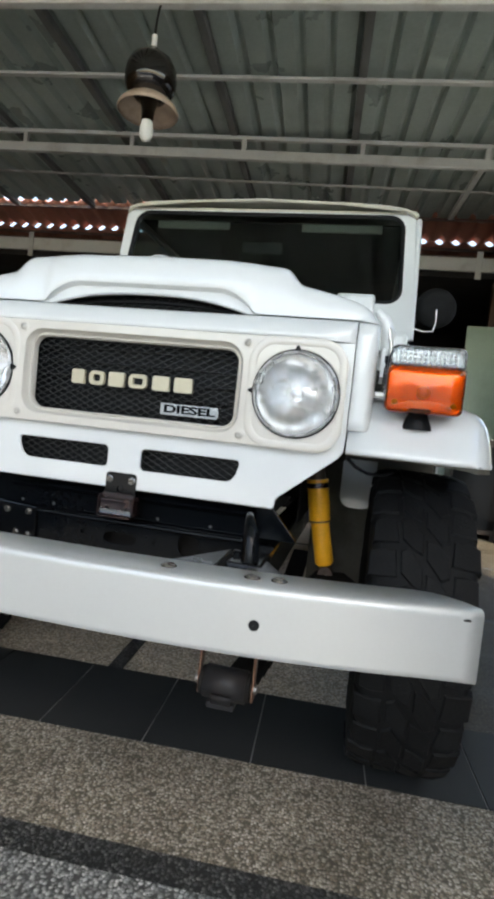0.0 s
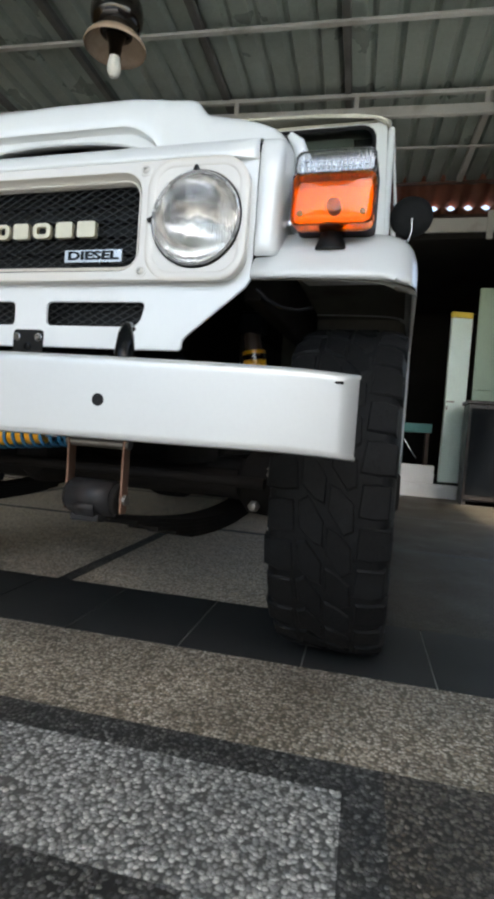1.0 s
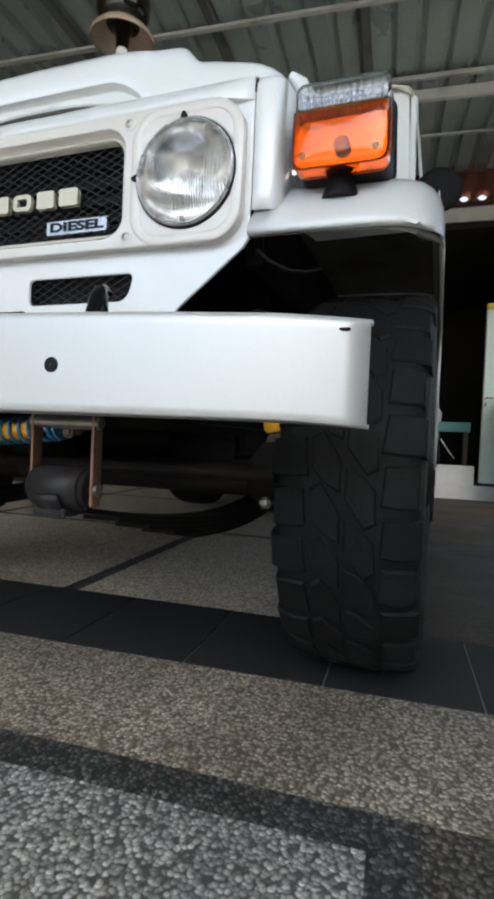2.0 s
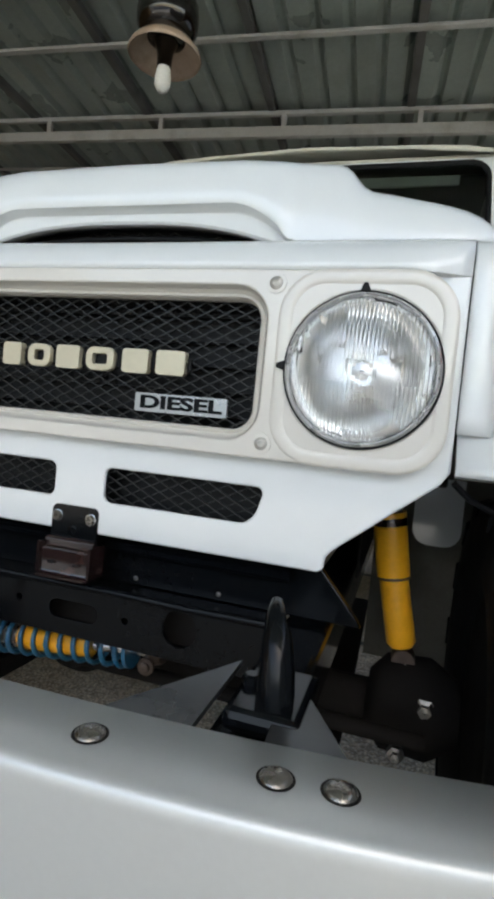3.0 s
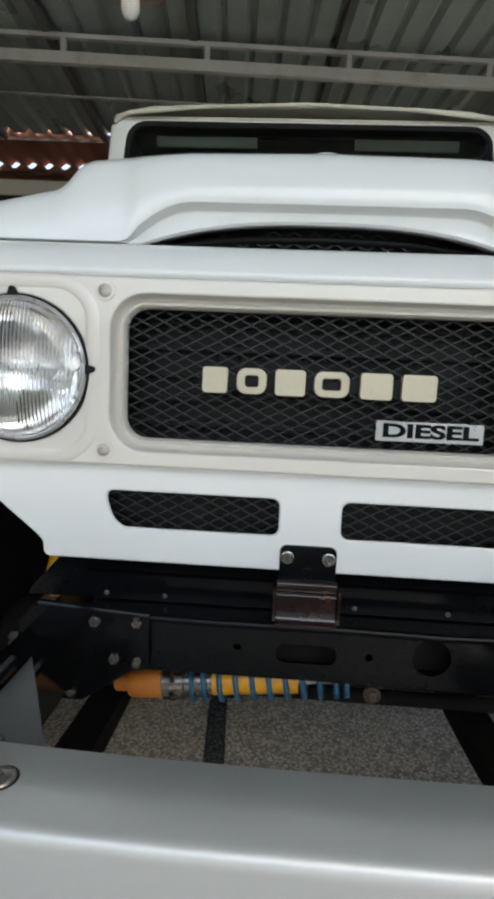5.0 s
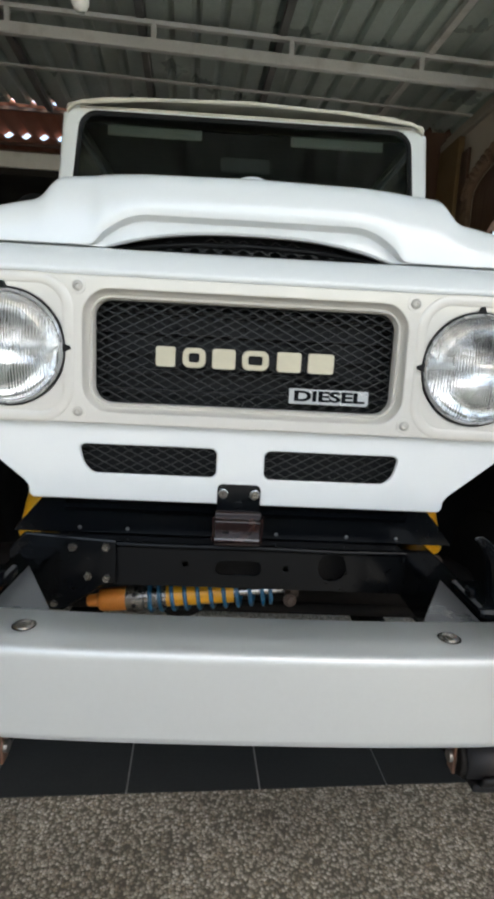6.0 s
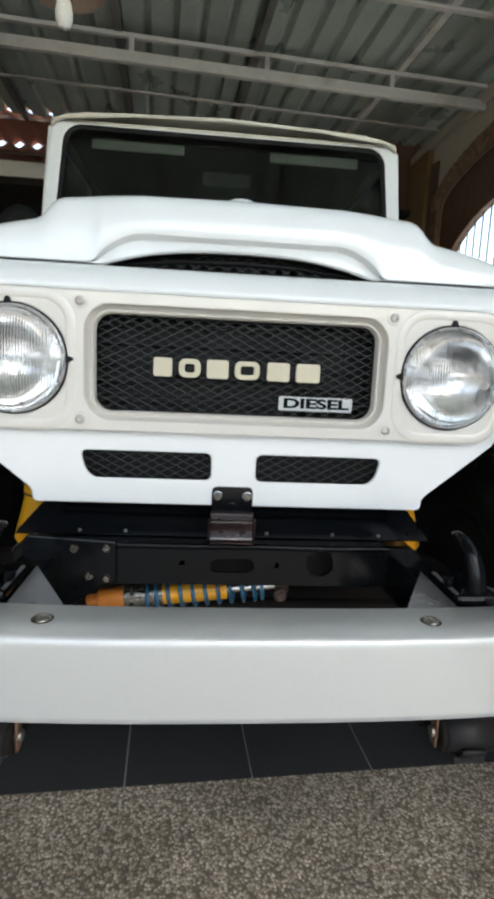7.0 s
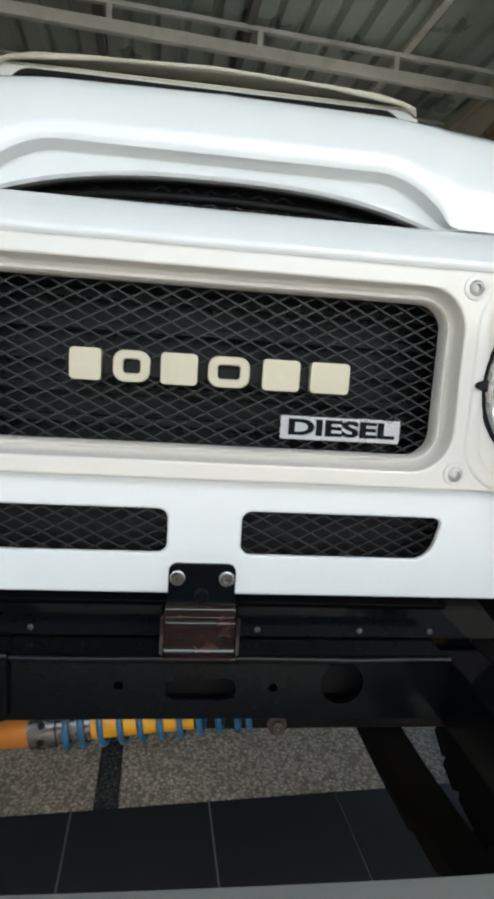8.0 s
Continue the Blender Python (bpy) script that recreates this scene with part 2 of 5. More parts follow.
TEAL = surface("teal_paint", (0.1, 0.36, 0.33), 0.45, dirt_amount=0.3, relief=0.1)
YELP = surface("yellow_paint", (0.75, 0.55, 0.05), 0.5, relief=0.1)
WHITEW = surface("white_wall_paint", (0.74, 0.74, 0.72), 0.7, dirt=(0.45, 0.44, 0.4), dirt_amount=0.4, spot=4, relief=0.15)
# near-black base colour stands in for the shade inside the back room
INTERIOR = surface("room_shade_plaster", (0.010, 0.009, 0.008), 0.9, spot=2, relief=0.2)
TILE = surface("charcoal_floor_tile", (0.034, 0.037, 0.037), 0.42, spec=0.17, dirt=(0.052, 0.055, 0.054), dirt_amount=0.4, spot=3.5, grain=120, relief=0.06, depth=0.0005, rough_var=0.04)
GROUT = surface("pale_grout", (0.27, 0.27, 0.26), 0.85, relief=0.4)
EARTH = surface("yard_concrete", (0.40, 0.40, 0.385), 0.85, dirt=(0.26, 0.26, 0.245), dirt_amount=0.6, spot=1.5, relief=0.4, depth=0.003)
AGG_BROWN = aggregate("brown_washed_pebble", [(0.21, 0.182, 0.138), (0.47, 0.415, 0.325), (0.70, 0.64, 0.525), (0.31, 0.266, 0.196), (0.84, 0.785, 0.675), (0.40, 0.33, 0.235)], (0.15, 0.131, 0.098), 152, 0.45)
ZINC = surface("rust_edged_plate", (0.25, 0.145, 0.10), 0.4, metal=0.5, dirt=(0.22, 0.08, 0.04), dirt_amount=0.6, spot=30, relief=0.2)
# brown pebble again, darkened in colour for the shade on the right
AGG_SIDE = aggregate("shaded_brown_pebble", [(0.04, 0.036, 0.030), (0.10, 0.089, 0.073), (0.19, 0.175, 0.146), (0.062, 0.055, 0.047), (0.28, 0.26, 0.225), (0.13, 0.110, 0.08)], (0.028, 0.026, 0.021), 138, 0.3)
AGG_GREY = aggregate("pale_washed_pebble", [(0.30, 0.312, 0.30), (0.54, 0.552, 0.53), (0.19, 0.198, 0.19), (0.42, 0.43, 0.41), (0.70, 0.71, 0.68)], (0.09, 0.094, 0.089), 134, 0.3)
AGG_DARK = aggregate("black_washed_pebble", [(0.034, 0.036, 0.035), (0.075, 0.078, 0.076), (0.12, 0.123, 0.118), (0.034, 0.035, 0.034), (0.20, 0.203, 0.19)], (0.022, 0.023, 0.022), 134, 0.25)
# right-hand floor: the shade beside the car is put into these stones
AGG_RIGHT = aggregate("shaded_floor_pebble", [(0.055, 0.044, 0.026), (0.080, 0.065, 0.040), (0.10, 0.083, 0.052), (0.062, 0.050, 0.031), (0.12, 0.10, 0.066)], (0.050, 0.041, 0.026), 138, 0.4)
# tan stones lightened to stand in for daylight reaching under the car
AGG_BACK = aggregate("lightened_tan_pebble", [(0.56, 0.48, 0.36), (0.90, 0.80, 0.63), (0.42, 0.35, 0.25), (0.97, 0.90, 0.76), (0.76, 0.63, 0.45)], (0.34, 0.285, 0.21), 130, 0.2)


# ---------------------------------------------------------------- mesh helpers
def part(name, bm, material, parent, label="", smooth=None, bevel=0.0, solid=0.0, seg=2):
    """Link a bmesh as one mesh object under a thing or a part."""
    bmesh.ops.recalc_face_normals(bm, faces=bm.faces)
    if smooth is not None:
        for f in bm.faces:
            f.smooth = True
        lim = radians(smooth)
        for e in bm.edges:
            if len(e.link_faces) == 2 and e.calc_face_angle(0) > lim:
                e.smooth = False
    me = bpy.data.meshes.new(name)
    bm.to_mesh(me)
    bm.free()
    me.materials.append(material)
    ob = new(name, me)
    if solid:
        md = ob.modifiers.new("thick", 'SOLIDIFY')
        md.thickness = solid
        md.offset = -1
    if bevel:
        md = ob.modifiers.new("edge", 'BEVEL')
        md.width = bevel
        md.segments = seg
        md.limit_method = 'ANGLE'
        md.angle_limit = radians(35)
        md.harden_normals = False
    if parent is not None:
        ob.parent = parent
    if label:
        ob["label"] = label
    return ob


def thing(name, m, label, category, group="", kind=""):
    ob = new(name)
    ob.empty_display_size = 0.05
    ob.matrix_basis = m
    return tagged(ob, label, category, group, kind)


def add_box(bm, x0, x1, y0, y1, z0, z1, m=None):
    vs = [bm.verts.new((x, y, z)) for z in (z0, z1) for y in (y0, y1) for x in (x0, x1)]
    if m is not None:
        for v in vs:
            v.co = m @ v.co
    for q in ((0, 1, 3, 2), (4, 6, 7, 5), (0, 4, 5, 1), (2, 3, 7, 6), (0, 2, 6, 4), (1, 5, 7, 3)):
        bm.faces.new([vs[i] for i in q])
    return vs


def box(x0, x1, y0, y1, z0, z1, m=None):
    bm = bmesh.new()
    add_box(bm, x0, x1, y0, y1, z0, z1, m)
    return bm


def rounded(x0, x1, z0, z1, r, n=6):
    """Outline of a rounded rectangle, counter-clockwise in x, z. r: one radius or four (bl, br, tr, tl)."""
    rs = r if isinstance(r, tuple) else (r, r, r, r)
    pts = []
    for (cx, cz, a0), q in zip(((x0, z0, 180), (x1, z0, 270), (x1, z1, 0), (x0, z1, 90)), rs):
        ox = cx + q if cx == x0 else cx - q
        oz = cz + q if cz == z0 else cz - q
        for i in range(n + 1):
            a = radians(a0 + 90 * i / n)
            pts.append((ox + q * math.cos(a), oz + q * math.sin(a)))
    return pts


def circle(cx, cz, r, n=40):
    return [(cx + r * math.cos(2 * math.pi * i / n), cz + r * math.sin(2 * math.pi * i / n)) for i in range(n)]


def plate(outline, y0, y1, holes=()):
    """A flat plate in the x, z plane from y0 (front) to y1, with holes through it."""
    bm = bmesh.new()
    loops = []
    for y in (y0, y1):
        edges = []
        side = []
        for ring in (outline, *holes):
            vs = [bm.verts.new((x, y, z)) for x, z in ring]
            side.append(vs)
            edges += [bm.edges.new((vs[i], vs[(i + 1) % len(vs)])) for i in range(len(vs))]
        bmesh.ops.triangle_fill(bm, use_beauty=True, use_dissolve=False, edges=edges)
        loops.append(side)
    for a, b in zip(*loops):
        for i in range(len(a)):
            j = (i + 1) % len(a)
            bm.faces.new((a[i], a[j], b[j], b[i]))
    return bm


def ridge(path, width, height, y, closed=True, n=6, flip=1.0):
    """A half-round bead that runs along a path in the x, z plane, standing out towards -y."""
    bm = bmesh.new()
    k = len(path)
    rings = []
    for i in range(k):
        a, b = path[(i - 1) % k] if closed or i else path[i], path[(i + 1) % k] if closed or i < k - 1 else path[i]
        t = Vector((b[0] - a[0], b[1] - a[1])).normalized()
        nx, nz = t.y, -t.x
        ring = []
        for j in range(n + 1):
            a_ = math.pi * j / n
            o = width / 2 * math.cos(a_)
            ring.append(bm.verts.new((path[i][0] + nx * o, y - height * math.sin(a_) * flip, path[i][1] + nz * o)))
        rings.append(ring)
    for i in range(k if closed else k - 1):
        a, b = rings[i], rings[(i + 1) % k]
        for j in range(n):
            bm.faces.new((a[j], a[j + 1], b[j + 1], b[j]))
    return bm


def lathe(profile, seg=32, m=None, bm=None, caps=True):
    """Turn (radius, height) pairs round the z axis; m places it."""
    bm = bm or bmesh.new()
    rings = []
    for r, h in profile:
        ring = [bm.verts.new((r * math.cos(2 * math.pi * i / seg), r * math.sin(2 * math.pi * i / seg), h)) for i in range(seg)]
        if m is not None:
            for v in ring:
                v.co = m @ v.co
        rings.append(ring)
    for a, b in zip(rings, rings[1:]):
        for i in range(seg):
            j = (i + 1) % seg
            bm.faces.new((a[i], a[j], b[j], b[i]))
    if caps:
        for ring in (rings[0], rings[-1]):
            bm.faces.new(ring)
    return bm


def tube(points, r, seg=10, bm=None, caps=True):
    """A round bar along a polyline; r is one radius or one for each point."""
    bm = bm or bmesh.new()
    pts = [Vector(p) for p in points]
    rs = r if isinstance(r, (list, tuple)) else [r] * len(pts)
    rings = []
    u = None
    for i, p in enumerate(pts):
        t = (pts[min(i + 1, len(pts) - 1)] - pts[max(i - 1, 0)]).normalized()
        if u is None:
            u = t.orthogonal()
        u = (u - t * u.dot(t)).normalized()
        v = t.cross(u)
        rings.append([bm.verts.new(p + (u * math.cos(2 * math.pi * k / seg) + v * math.sin(2 * math.pi * k / seg)) * rs[i]) for k in range(seg)])
    for a, b in zip(rings, rings[1:]):
        for i in range(seg):
            j = (i + 1) % seg
            bm.faces.new((a[i], a[j], b[j], b[i]))
    if caps:
        bm.faces.new(rings[0])
        bm.faces.new(rings[-1])
    return bm


def sheet(rows):
    """A surface through a grid of points."""
    bm = bmesh.new()
    vs = [[bm.verts.new(p) for p in row] for row in rows]
    for a, b in zip(vs, vs[1:]):
        for i in range(len(a) - 1):
            bm.faces.new((a[i], a[i + 1], b[i + 1], b[i]))
    return bm


def expanded(x0, x1, z0, z1, y, w=0.031, h=0.0160, t=0.0017, inside=None):
    """Expanded-metal mesh: zigzag strands that meet in diamonds."""
    bm = bmesh.new()
    k = 0
    z = z0 - h / 2
    while z < z1:
        for s in (k % 2,):
            n = int((x1 - x0) / (w / 2)) + 2
            for i in range(n):
                xa, xb = x0 + i * w / 2, x0 + (i + 1) * w / 2
                up = (i + s) % 2
                za, zb = (z, z + h / 2) if up else (z + h / 2, z)
                if min(za, zb) < z0 - 0.004 or max(za, zb) > z1 + 0.004:
                    continue
                mid = ((xa + xb) / 2, (za + zb) / 2)
                if inside and not inside(*mid):
                    continue
                if xb > x1 + 0.002:
                    continue
                d = t * 0.5
                yy = y + (0.001 if up else -0.001)
                q = [bm.verts.new(c) for c in ((xa, yy - t, za - d), (xb, yy - t, zb - d), (xb, yy - t, zb + d), (xa, yy - t, za + d),
                                               (xa, yy + t, za - d), (xb, yy + t, zb - d), (xb, yy + t, zb + d), (xa, yy + t, za + d))]
                for f in ((0, 1, 2, 3), (3, 2, 6, 7), (0, 4, 5, 1)):
                    bm.faces.new([q[g] for g in f])
        z += h / 2
        k += 1
    return bm


def facing(x, y, z):
    """A lathe axis that points out of the car's front (towards -y)."""
    return pose(x, y, z, 90, 0, 0)


# ---------------------------------------------------------------- the vehicle
car = thing("off_road_vehicle", pose(0, 0, 0, 0, 0, -1.8), "white classic off-road vehicle with ivory grille and silver bumper", "car")


def hood_top(x):
    a = abs(x)
    pts = ((0, 1.306), (0.2, 1.303), (0.30, 1.297), (0.345, 1.2925), (0.358, 1.288), (0.368, 1.280), (0.378, 1.267), (0.388, 1.256), (0.400, 1.249), (0.43, 1.243), (0.50, 1.226), (0.545, 1.211), (0.565, 1.200), (0.578, 1.186), (0.585, 1.168))
    for (x0, z0), (x1, z1) in zip(pts, pts[1:]):
        if a <= x1:
            f = (a - x0) / (x1 - x0)
            return z0 + (z1 - z0) * f
    return pts[-1][1]


def scoop_mouth(x):
    """Height of the upper edge of the scoop's opening."""
    return 1.1615 + 0.0370 * (1 - min(1.0, abs(x) / 0.270) ** 2.6)


def scoop_brow(x):
    """Height of the raised brow over the scoop: flat, then slanting down to the bonnet's front edge."""
    return max(1.163, 1.2195 - 5.2 * max(0.0, abs(x) - 0.187) ** 2)


def build_hood():
    half = sorted({round(v, 4) for v in [i * 0.015 for i in range(0, 12)] + [0.18 + 0.005 * i for i in range(26)] + [0.315, 0.330, 0.345, 0.352, 0.358, 0.363, 0.368, 0.373, 0.378, 0.383, 0.388, 0.394, 0.400, 0.41, 0.43, 0.45, 0.47, 0.49, 0.51, 0.53, 0.55, 0.565, 0.575, 0.581, 0.585]})
    xs = [-v for v in reversed(half[1:])] + half
    rows = [[] for k in range(20)]
    for x in xs:
        a = abs(x)
        on = 1.0 if a < 0.268 else max(0.0, 1 - (a - 0.268) / 0.030)
        on = on * on * (3 - 2 * on)
        z0, zt = scoop_mouth(x), scoop_brow(x)
        zt = max(zt, z0 + 0.004)
        top = hood_top(x)
        e = max(0.0, (a - 0.50) / 0.085)
        edge = 0.006 + 0.040 * e ** 3
        zc = (zt + 0.010) * on + 1.1725 * (1 - on)
        h = top - zc
        g = zt - z0
        lip = [(0.105, z0 + 0.003), (0.083, z0), (0.0755, z0 + 0.0010), (0.0725, z0 + min(0.005, g * 0.25)), (0.0740, z0 + g * 0.5), (0.0775, z0 + g * 0.84), (0.0768, z0 + g * 0.90), (0.066, zt), (0.0585, zt + 0.003)]
        flat = [(0.090, 1.164), (0.072, 1.162), (0.063, 1.1632), (0.060, 1.164), (0.059, 1.1648), (0.0585, 1.1656), (0.0585, 1.1662), (0.0585, 1.1668), (0.0585, 1.1674)]
        prof = [(p[0] * on + q[0] * (1 - on), p[1] * on + q[1] * (1 - on)) for p, q in zip(lip, flat)]
        nose = 0.0562 * on + 0.0590 * (1 - on)
        prof += [(nose, zc), (nose + 0.001, zc + h * 0.2), (nose + 0.004, zc + h * 0.45), (nose + 0.010, zc + h * 0.68), (nose + 0.019, zc + h * 0.86), (nose + 0.032, zc + h * 0.955), (nose + 0.050, zc + h * 0.99),
                 (nose + 0.085, top + 0.001), (0.4, top + 0.008), (0.75, top + 0.014), (1.10, top + 0.018)]
        for row, (y, z) in zip(rows, prof):
            row.append((x, y + edge, z))
    return sheet(rows)


hood = part("hood", build_hood(), WHITE, car, "white bonnet with raised centre and front scoop lip", smooth=32, solid=0.008)
part("hood_bump", lathe([(0.034, -0.006), (0.033, 0.003), (0.026, 0.009), (0.012, 0.012), (0.002, 0.0125)], 24, pose(0.0, 0.145, 1.306), caps=False), WHITE, hood, smooth=60)
part("scoop_backing", box(-0.275, 0.275, 0.150, 0.16, 1.12, 1.225), MATTE, hood)
part("scoop_bar", tube([(-0.26, 0.115, 1.170), (-0.12, 0.113, 1.184), (0.0, 0.112, 1.187), (0.12, 0.113, 1.184), (0.26, 0.115, 1.170)], 0.006, 10), MATTE, hood, smooth=60)
part("scoop_mesh", expanded(-0.26, 0.26, 1.150, 1.208, 0.114, inside=lambda x, z: z < scoop_mouth(x) - 0.002), MESHM, hood)

# black strip draws the shadow line in the gap below the bonnet
part("hood_seal", box(-0.545, 0.545, 0.0555, 0.125, 1.150, 1.1585), MATTE, hood, "dark strip for the shadow gap below the bonnet")
# white front panel with its two lower vents
vent_r = rounded(0.045, 0.300, 0.7515, 0.8055, (0.012, 0.024, 0.013, 0.012), 6)
vent_r = [(x - (0.014 * max(0.0, (x - 0.22) / 0.08) * (0.8055 - z) / 0.054), z) for x, z in vent_r]
vent_l = [(-x, z) for x, z in reversed(vent_r)]
bib_line = [(-0.386, 0.700), (0.386, 0.700), (0.393, 0.706), (0.394, 0.722), (0.402, 0.732), (0.530, 0.838), (0.541, 0.855), (0.541, 1.122), (-0.541, 1.122), (-0.541, 0.855), (-0.530, 0.838), (-0.402, 0.732), (-0.394, 0.722), (-0.393, 0.706)]
bib = part("front_panel", plate(bib_line, 0.024, 0.033, [vent_l, vent_r, rounded(-0.29, 0.29, 0.866, 1.085, 0.04), circle(-0.418, 0.975, 0.105), circle(0.418, 0.975, 0.105)]), WHITE, car, "white sheet-metal panel round the grille", bevel=0.0035, seg=3)
BAND_X = [-0.541 + 1.082 * i / 72 for i in range(73)]
part("top_band", sheet([[(x, max(y, 0.0225 * min(1.0, max(0.0, (abs(x) - 0.455) / 0.084)) ** 1.6), z) for x in BAND_X] for y, z in ((0.026, 1.102), (0.004, 1.104), (0.000, 1.109), (0.002, 1.116), (0.009, 1.130), (0.021, 1.145), (0.035, 1.1535), (0.046, 1.1570), (0.054, 1.1572))]), WHITE, bib, smooth=60, solid=0.004)
for s, v in ((-1, vent_l), (1, vent_r)):
    xs = [p[0] for p in v]
    part("vent_mesh", expanded(min(xs) - 0.020, max(xs) + 0.020, 0.738, 0.818, 0.0362), MESHM, bib, "black expanded-metal vent")
part("vent_backing", box(-0.33, 0.33, 0.075, 0.085, 0.735, 0.82), MATTE, bib)

# ivory surround
HL_X, HL_Z, HL_R = 0.418, 0.975, 0.099
grille_out = rounded(-0.287, 0.287, 0.869, 1.082, 0.048, 8)
grille_in = rounded(-0.275, 0.275, 0.881, 1.070, 0.034, 8)
bezel = part("grille_surround", plate(rounded(-0.530, 0.530, 0.847, 1.104, 0.058, 8), 0.0, 0.026, [grille_out, circle(-HL_X, HL_Z, 0.102), circle(HL_X, HL_Z, 0.102)]), CREAM, car, "ivory painted grille and headlight surround", bevel=0.003, seg=2)
loops_ = [[(x, y, z) for x, z in pts] for pts, y in ((grille_out, 0.0012), (rounded(-0.2855, 0.2855, 0.8705, 1.0805, 0.0465, 8), 0.004), (rounded(-0.2805, 0.2805, 0.8755, 1.0755, 0.041, 8), 0.019), (rounded(-0.2793, 0.2793, 0.8767, 1.0743, 0.040, 8), 0.0205), (rounded(-0.2775, 0.2775, 0.8785, 1.0725, 0.038, 8), 0.0175), (grille_in, 0.0160), (rounded(-0.2725, 0.2725, 0.8835, 1.0675, 0.031, 8), 0.019), (rounded(-0.2715, 0.2715, 0.8845, 1.0665, 0.030, 8), 0.035))]
part("grille_recess", sheet([l + l[:1] for l in loops_]), CREAM, bezel, smooth=45)
for s in (-1, 1):
    part("lamp_panel_rim", ridge(rounded(*sorted((s * 0.312, s * 0.521)), 0.856, 1.095, 0.052, 8), 0.020, 0.0022, 0.0005), CREAM, bezel, smooth=60)
for s in (-1, 1):
    for z in (1.085, 0.868):
        sc = part("screw", lathe([(0.009, -0.002), (0.009, 0.0015), (0.007, 0.0035), (0.004, 0.004), (0.003, 0.0015), (0.0005, 0.0015)], 20, facing(s * 0.295, 0.0, z), caps=False), SCREWM, bezel, "domed screw with ivory washer", smooth=40)
        part("washer", lathe([(0.0145, -0.001), (0.014, 0.0014), (0.0092, 0.0018)], 22, facing(s * 0.295, 0.0, z), caps=False), CREAM, sc, smooth=40)

grille = part("grille_mesh", expanded(-0.284, 0.284, 0.874, 1.078, 0.038), MESHM, car, "black expanded-metal grille")
radiator = part("radiator", box(-0.36, 0.36, 0.105, 0.15, 0.72, 1.13), MATTE, car, "black radiator core behind the grille")
for i in range(5):
    part("cooling_fin", box(-0.3, 0.3, 0.080, 0.10, 0.900 + i * 0.038, 0.908 + i * 0.038), MATTE, radiator)

# badges: plain raised shapes
LET = ((-0.165, -0.124, 0), (-0.114, -0.072, 1), (-0.063, -0.015, 0), (-0.006, 0.043, 1), (0.055, 0.105, 0), (0.112, 0.165, 0))
badge = part("name_badge_bar", box(-0.168, 0.168, 0.032, 0.037, 0.962, 0.980), MATTE, car, "row of six pale gold badge blocks")
for x0, x1, hollow in LET:
    if hollow:
        b_ = plate(rounded(x0, x1, 0.954, 0.990, 0.013), 0.022, 0.034, [rounded(x0 + 0.0115, x1 - 0.0115, 0.964, 0.980, 0.004)])
    else:
        b_ = plate(rounded(x0 + 0.003, x1 - 0.003, 0.954, 0.990, 0.005), 0.022, 0.034)
    part("badge_block", b_, GOLD, badge, bevel=0.0015)
plate_ob = part("engine_badge", plate(rounded(0.084, 0.232, 0.8975, 0.9255, 0.002, 3), 0.026, 0.036), BADGE, car, "silver badge plate reading DIESEL", bevel=0.001)
txt = bpy.data.curves.new("diesel_text", 'FONT')
txt.body = "DIESEL"
txt.size = 0.0325
txt.extrude = 0.0008
txt.offset = 0.0013
txt.align_x, txt.align_y = 'CENTER', 'CENTER'
_t = bpy.data.objects.new("diesel_text", txt)
scene.collection.objects.link(_t)
bpy.context.view_layer.update()
_me = bpy.data.meshes.new_from_object(_t.evaluated_get(bpy.context.evaluated_depsgraph_get()))
bpy.data.objects.remove(_t)
_w = max(v.co.x for v in _me.vertices) - min(v.co.x for v in _me.vertices)
_me.transform(Matrix.Translation((0.158, 0.0255, 0.9115)) @ Matrix.Rotation(radians(90), 4, 'X') @ Matrix.Diagonal((0.132 / _w, 0.80, 1, 1)))
_me.materials.append(BLACK)
lettering = new("badge_text", _me)
lettering.parent = plate_ob
lettering["label"] = "black DIESEL lettering"


